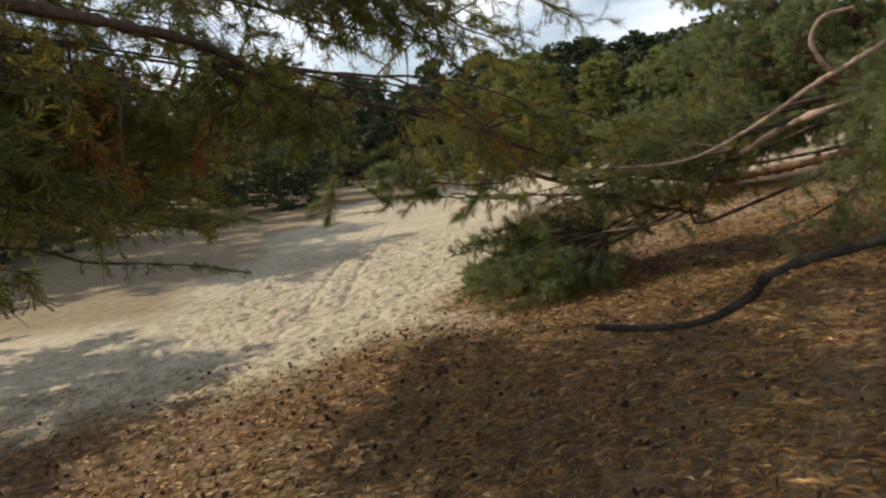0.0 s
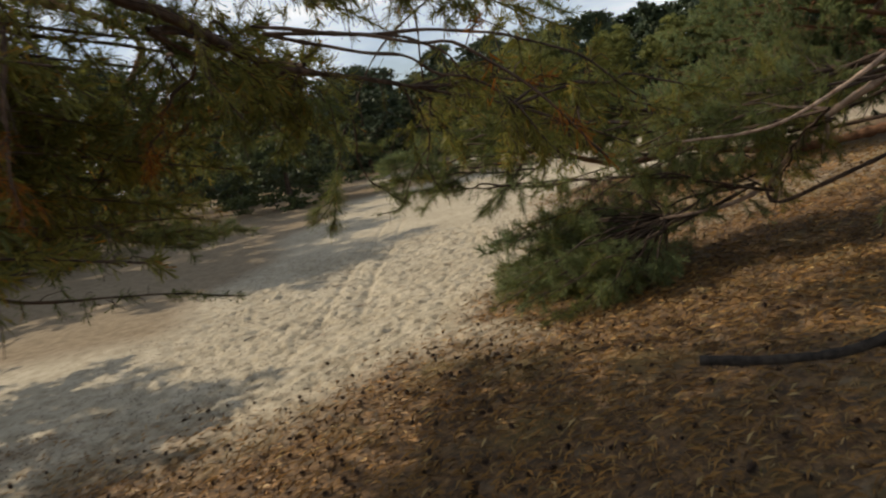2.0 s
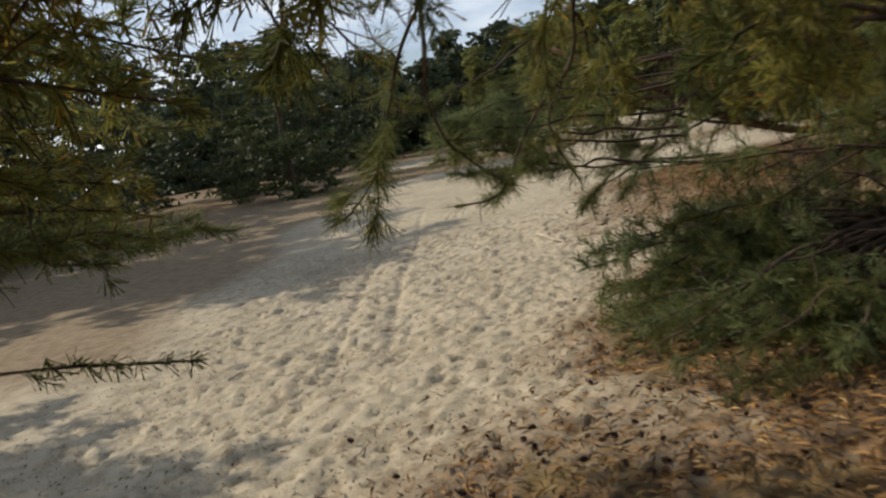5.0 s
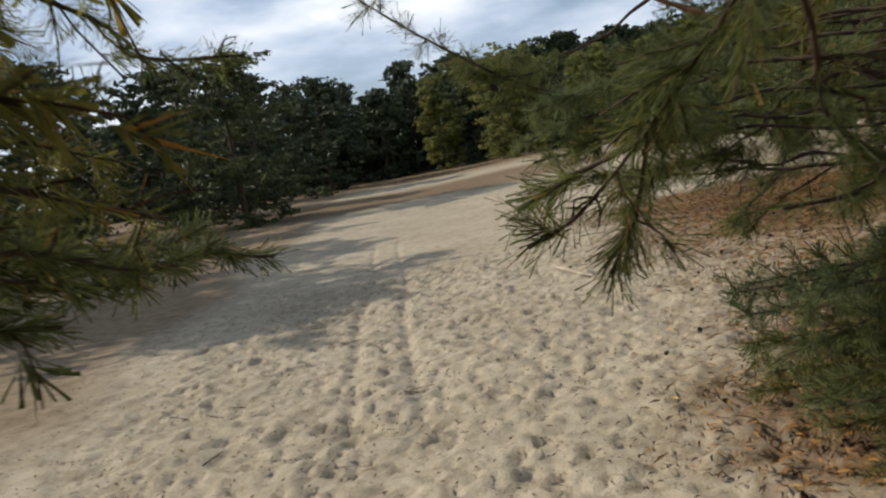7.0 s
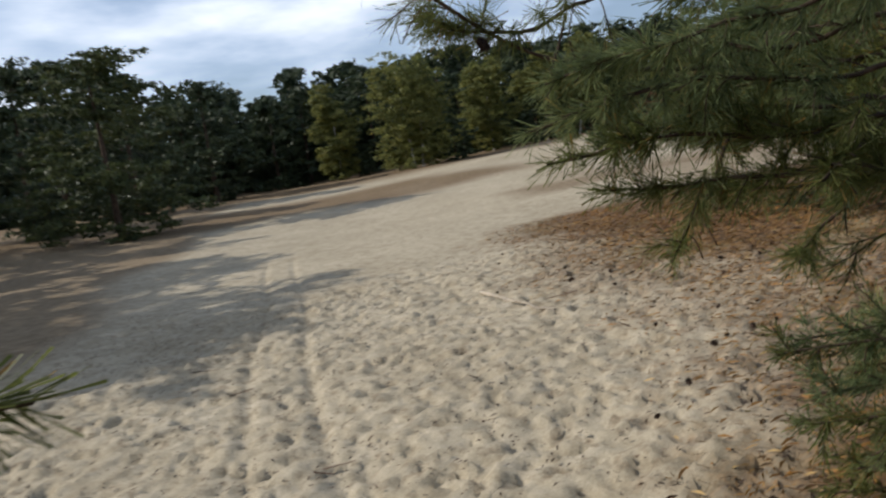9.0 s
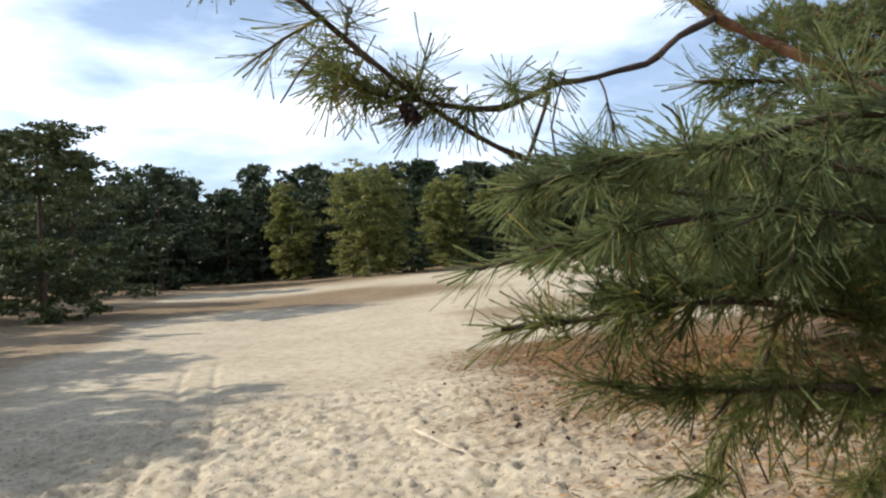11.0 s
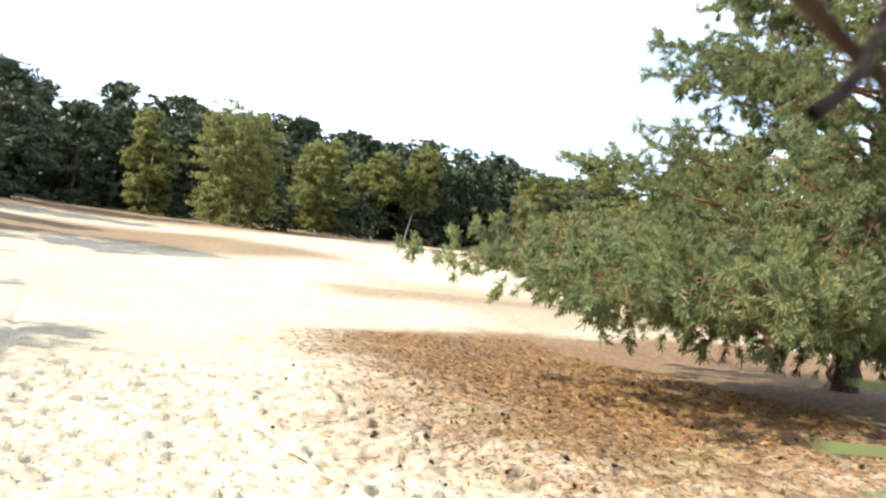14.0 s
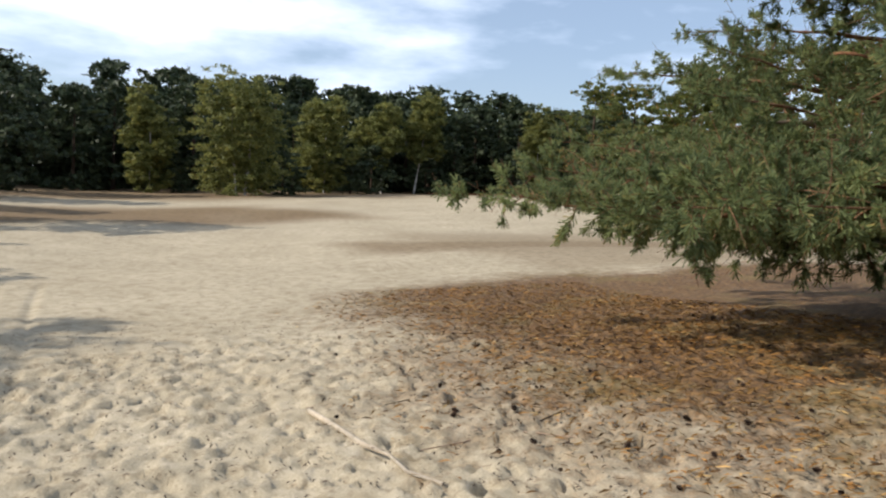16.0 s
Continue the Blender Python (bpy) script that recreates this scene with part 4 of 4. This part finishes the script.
    L([(-0.17, 8.34, 2.22), (-0.50, 8.20, 2.05), (-0.75, 8.09, 1.96), (-0.92, 8.06, 1.93), (-1.03, 8.03, 1.92), (-1.13, 8.06, 1.95), (-1.20, 8.13, 2.03)], 0.009, 181, side_len=0.16, side_step=0.035, bare=0.4, count=48, length=0.09, width=0.003, flat=0.9, tuft_step=0.03, droop=-0.6)
    L([(-0.75, 8.09, 1.96), (-0.80, 8.06, 1.86), (-0.85, 8.03, 1.78), (-0.90, 8.02, 1.74)], 0.004, 182, side_len=0.12, side_step=0.03, bare=0.5, count=56, length=0.09, width=0.003, flat=0.9, tuft_step=0.03)
    L([(0.5, 7.3, 1.74), (-0.254, 7.594, 1.768), (-0.614, 7.794, 1.784), (-0.878, 7.850, 1.760), (-0.942, 7.874, 1.688)], 0.011, 183, side_len=0.18, side_step=0.04, bare=0.45, count=44, length=0.085, width=0.003, flat=0.9, tuft_step=0.035, green=M_NEEDLE_BLUE)
    L([(0.5, 7.3, 1.5), (-0.254, 7.634, 1.584), (-0.614, 7.794, 1.584), (-0.814, 7.834, 1.560)], 0.010, 184, side_len=0.17, side_step=0.04, bare=0.5, count=44, length=0.085, width=0.003, flat=0.7, tuft_step=0.035, green=M_NEEDLE_BLUE)
    L([(0.5, 7.4, 1.9), (-0.254, 7.754, 1.928), (-0.534, 7.914, 1.944)], 0.010, 185, side_len=0.25, side_step=0.05, bare=0.3, count=40, length=0.085, width=0.003, flat=0.9, tuft_step=0.04)
    L([(0.7, 7.4, 1.3), (-0.094, 7.754, 1.344), (-0.454, 7.914, 1.384)], 0.010, 186, side_len=0.2, side_step=0.07, bare=0.4, count=20, length=0.085, width=0.003, flat=0.9, tuft_step=0.04, green=M_NEEDLE_BLUE)
    for i, c in enumerate([[(0.5, 7.3, 1.6), (-0.25, 7.52, 1.66), (-0.72, 7.70, 1.68), (-1.02, 7.83, 1.62)], [(0.5, 7.3, 1.45), (-0.2, 7.5, 1.52), (-0.65, 7.68, 1.55), (-0.98, 7.80, 1.53)],
                           [(0.5, 7.3, 1.8), (-0.2, 7.5, 1.84), (-0.65, 7.68, 1.80), (-0.95, 7.82, 1.74)], [(0.5, 7.2, 1.3), (-0.1, 7.45, 1.4), (-0.5, 7.62, 1.42), (-0.85, 7.78, 1.44)]]):
        L(c, 0.009, 187 + 210 * i, side_len=0.15, side_step=0.035, bare=0.45, count=44, length=0.085, width=0.003, flat=0.9, tuft_step=0.035, green=(M_NEEDLE_BLUE, M_NEEDLE)[i % 2])
    # hanging spray met half way
    L([(4.2, 6.3, 4.2), (1.6, 6.2, 3.6), (-0.3, 5.75, 2.75), (-0.85, 5.70, 2.15), (-1.02, 5.70, 1.84), (-1.08, 5.86, 1.70), (-1.15, 5.95, 1.59), (-1.27, 6.0, 1.47), (-1.36, 6.02, 1.43)], 0.016, 190, side_len=0.20, side_step=0.04, bare=0.89, count=36, length=0.085, width=0.003, flat=1.0, tuft_step=0.04)
    L([(-1.15, 5.95, 1.59), (-1.25, 6.02, 1.55), (-1.36, 6.06, 1.50)], 0.005, 191, side_len=0.10, side_step=0.045, bare=0.3, count=32, length=0.085, width=0.003, flat=1.0, tuft_step=0.04)
    L([(-1.13, 5.94, 1.61), (-1.16, 5.98, 1.46), (-1.22, 5.98, 1.36)], 0.005, 192, side_len=0.13, side_step=0.045, bare=0.3, count=32, length=0.085, width=0.003, flat=1.0, tuft_step=0.04)
    L([(-0.85, 5.70, 2.15), (-0.88, 5.85, 1.80), (-0.78, 5.98, 1.6), (-0.6, 6.12, 1.45)], 0.007, 193, side_len=0.16, side_step=0.06, bare=0.5, count=24, length=0.085, width=0.003, flat=1.0)
    L([(-0.3, 5.75, 2.75), (-0.35, 6.3, 2.1), (-0.4, 6.7, 1.8)], 0.008, 194, side_len=0.3, side_step=0.07, bare=0.3, count=22, length=0.085, width=0.003, flat=1.0, green=M_NEEDLE_OLD)


def pine_broad():
    """The dense pine at the edge of the open sand."""
    tx, ty = 8.3, 14.2
    o = (tx, ty, gz(tx, ty) - 0.1)
    root = thing("pine_tree", o, "dense blue-green pine with boughs sweeping low over brown litter", "tree")
    near_trunk(root, o, [o, (tx, ty, 2.0), (tx + 0.2, ty + 0.1, 5.0), (tx + 0.1, ty, 9.0)], 0.22, 0.05, 4, M_BARK)
    rng = np.random.RandomState(9)
    ends = [(2.3, 15.6, 1.45), (2.35, 13.1, 1.35), (3.1, 14.3, 1.5), (3.9, 12.6, 1.45), (4.6, 11.8, 1.5), (3.6, 16.4, 1.7), (5.4, 11.2, 1.55), (2.9, 15.0, 1.75), (3.3, 13.5, 1.75), (4.1, 12.4, 1.95), (6.3, 10.6, 1.6), (7.3, 10.2, 1.7), (5.0, 17.4, 1.9),
            (2.25, 14.5, 1.45), (2.3, 13.8, 1.4), (2.45, 12.5, 1.45), (2.9, 12.0, 1.5), (3.4, 11.5, 1.55), (3.0, 13.0, 1.6), (3.6, 12.2, 1.7), (2.9, 14.0, 1.65), (4.2, 11.3, 1.7), (3.5, 14.8, 1.6), (4.4, 13.2, 1.5)]
    for k in range(104):
        f = k / 104
        zz = 1.9 + 6.6 * f
        a = rng.uniform(math.pi * 0.62, math.pi * 1.62)
        R = (5.0 * (1 - 0.80 * f)) * rng.uniform(0.7, 1.02)
        ends.append((tx + math.cos(a) * R, ty + math.sin(a) * R, zz))
    for k, e in enumerate(ends):
        e = np.array(e) + np.array([0, 0, 0.08])
        base = np.array([tx, ty, max(1.3, e[2] - 0.25 * np.linalg.norm(e[:2] - np.array([tx, ty])) + rng.uniform(0.2, 1.0))])
        m = base * 0.45 + e * 0.55 + np.array([rng.randn() * 0.25, rng.randn() * 0.25, 0.12])
        L = float(np.linalg.norm(e - base))
        limb(root, o, [base, m, e], 0.012 + 0.008 * L, 400 + k, bark=M_BARK_RED, green=M_NEEDLE_BLUE, count=24, length=0.088, width=0.014, side_len=0.26 * L ** 0.7 + 0.2, side_step=0.105, tuft_step=0.085, bare=0.34, flat=0.9, droop=0.12, sides=5)
    bare(root, o, [(8.0, 14.2, 2.9), (7.5, 14.4, 2.3), (7.0, 14.3, 1.8)], 0.06, 0.03, 500, M_BARK_PALE, "pale broken limb with sunlight put into its bark colour")
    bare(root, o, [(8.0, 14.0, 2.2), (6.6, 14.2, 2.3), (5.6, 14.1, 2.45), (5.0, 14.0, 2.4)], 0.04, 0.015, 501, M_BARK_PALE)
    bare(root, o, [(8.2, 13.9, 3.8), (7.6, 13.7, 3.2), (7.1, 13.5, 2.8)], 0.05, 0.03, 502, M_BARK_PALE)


pine_overhead()
pine_beside()
pine_broad()


# ---- things lying on the ground ----
def cone_mesh(seed):
    """A small open pine cone: rings of scales on a tapering core."""
    rng = np.random.RandomState(seed)
    V, F = [], []
    for ring in range(5):
        t = ring / 4
        z = 0.004 + 0.034 * t
        r = 0.019 * math.sin(math.pi * (0.22 + 0.68 * t)) + 0.002
        for k in range(6):
            a = (k + 0.5 * (ring % 2)) * math.pi / 3
            c, s = math.cos(a), math.sin(a)
            i = len(V)
            w = 0.009
            V += [(0.3 * r * c - w * s, 0.3 * r * s + w * c, z - 0.004), (0.3 * r * c + w * s, 0.3 * r * s - w * c, z - 0.004), (1.25 * r * c, 1.25 * r * s, z + 0.006), (0.3 * r * c, 0.3 * r * s, z + 0.006)]
            F += [(i, i + 1, i + 2, i + 3)]
    return mesh_from("pine_cone", V, F, M_CONE)


def scatter_cones():
    rng = np.random.RandomState(21)
    meshes = [cone_mesh(i) for i in range(3)]
    n = 0
    while n < 290:
        if n < 190:
            x, y = rng.normal(-1.3, 1.6), rng.uniform(2.8, 7.2)
        else:
            x, y = rng.uniform(0.0, 5.0), rng.uniform(9.0, 15.0)
        if litter_mask(np.array([x]), np.array([y]))[0] < rng.uniform(0.1, 0.7):
            continue
        ob = new("pine_cone", meshes[n % 3])
        s = rng.uniform(0.7, 1.15)
        ob.matrix_world = pose(x, y, gz(x, y) + 0.02, rng.uniform(40, 140), rng.uniform(0, 60), rng.uniform(0, 360)) @ Matrix.Scale(s, 4)
        tagged(ob, "small dark open pine cone lying on the needle litter", "pine cone", "pine cones on the ground")
        n += 1


def blades(name, label, pts, rng, length, width, lift, material):
    """Thin blades strewn on the ground, one mesh."""
    n = len(pts)
    a = rng.uniform(0, 2 * np.pi, n)
    d = np.stack([np.cos(a), np.sin(a), rng.uniform(0, lift, n)], 1)
    L = length * rng.uniform(0.5, 1.3, n)[:, None]
    b = pts + np.stack([np.zeros(n), np.zeros(n), ground_z(pts[:, 0], pts[:, 1]) + rng.uniform(0.0, 0.03, n)], 1)
    side = np.stack([-np.sin(a), np.cos(a), np.zeros(n)], 1) * width
    mid = b + d * L * 0.5 + np.array([0, 0, 1.0]) * 0.10 * L
    V = np.stack([b - side, mid + side, b + d * L], 1).reshape(-1, 3)
    return tagged(new(name, mesh_from(name, V, np.arange(3 * n).reshape(n, 3), material)), label, "litter", kind="stuff")


def scatter_litter():
    rng = np.random.RandomState(33)
    p = np.stack([rng.uniform(-5, 6, 270000), 1.5 + 17 * rng.uniform(0, 1, 270000) ** 1.5, np.zeros(270000)], 1)
    keep = litter_mask(p[:, 0], p[:, 1]) > rng.uniform(0.15, 1.1, len(p))
    p = p[keep]
    k = len(p) // 2
    blades("needle_litter", "brown fallen pine needles strewn over the sand", p[:k], rng, 0.08, 0.007, 0.35, M_LITTER)
    q = p[k:]
    q = q[(vnoise(q[:, 0], q[:, 1], 0.9, 12) > 0.5) & (q[:, 0] > -0.4)]
    blades("dry_grass", "short dry straw-coloured grass on the litter", q[::2], rng, 0.06, 0.005, 0.6, M_STRAW)


def twig(x, y, yaw, length, r, seed, material, label, name="twig"):
    rng = np.random.RandomState(seed)
    wd = Wood()
    n = 7
    s = np.linspace(0, length, n)
    pts = np.stack([s, np.cumsum(rng.randn(n) * 0.04 * length / n * 3), np.zeros(n)], 1)
    c, sn = math.cos(yaw), math.sin(yaw)
    P = np.stack([x + c * pts[:, 0] - sn * pts[:, 1], y + sn * pts[:, 0] + c * pts[:, 1], np.zeros(n)], 1)
    P[:, 2] = ground_z(P[:, 0], P[:, 1]) + r * 0.8
    wd.tube(P, r, r * 0.5, 6, rng)
    o = (x, y, gz(x, y))
    ob = new(name, wd.mesh(name, material, o))
    ob.location = o
    tagged(ob, label, "twig", "twigs on the sand")


def scatter_twigs():
    rng = np.random.RandomState(8)
    # a half-sunk tube in near-sand colour stands in for a pale sand ridge
    twig(0.15, 13.45, -1.35, 1.5, 0.022, 1, M_SAND_RIDGE, "long pale sand ridge, made as a half-sunk tube", "sand_ridge")
    for i in range(46):
        x, y = rng.uniform(-3.5, 4.0), rng.uniform(6.5, 15)
        twig(x, y, rng.uniform(0, 6.28), rng.uniform(0.1, 0.38), rng.uniform(0.003, 0.007), 10 + i, M_BARK if i % 3 else M_BARK_PALE, "thin dry twig lying on the sand")


def hanging_cone():
    """A ripe cone on the branch by the head."""
    ob = new("pine_cone", cone_mesh(5))
    ob.matrix_world = pose(-1.10, 7.87, 1.885, 140, 20, 60) @ Matrix.Scale(1.0, 4)
    tagged(ob, "brown pine cone hanging from a needle-covered branch", "pine cone")


def loose_debris():
    """Cones, bark crumbs and needle bits too many to count."""
    rng = np.random.RandomState(41)
    me = cone_mesh(7)
    cv = np.array([v.co for v in me.vertices])
    bpy.data.meshes.remove(me)
    V, F, off = [], [], 0
    cf = np.arange(len(cv)).reshape(-1, 4)
    for _ in range(1200):
        x, y = (rng.normal(-1.2, 1.9), rng.uniform(2.2, 7.6)) if rng.rand() < 0.6 else (rng.uniform(-1.0, 6.0), rng.uniform(7.5, 17.0))
        if litter_mask(np.array([x]), np.array([y]))[0] < rng.uniform(0.05, 0.95):
            continue
        m = np.array(Euler((rng.uniform(0.6, 2.4), rng.uniform(0, 1), rng.uniform(0, 6.28))).to_matrix()) * rng.uniform(0.4, 0.85)
        v = cv @ m.T
        v[:, 2] -= v[:, 2].min() + 0.006
        V.append(v + np.array([x, y, gz(x, y)]))
        F.append(cf + off)
        off += len(cv)
    tagged(new("loose_cones", mesh_from("loose_cones", np.vstack(V), np.vstack(F), M_CONE)), "many small dark cones and bark crumbs on the litter", "litter", kind="stuff")
    # bark and needle bits; the dark slivers also stand in for footprint shade
    n = 14000
    p = np.stack([rng.uniform(-5, 5, n), 5 + 12 * rng.uniform(0, 1, n) ** 1.3, np.zeros(n)], 1)
    blades("debris_and_print_shade", "dark slivers for bark bits, needles and shaded footprint marks on the sand", p, rng, 0.035, 0.008, 0.4, M_CONE)


scatter_cones()
loose_debris()
scatter_litter()
scatter_twigs()
hanging_cone()
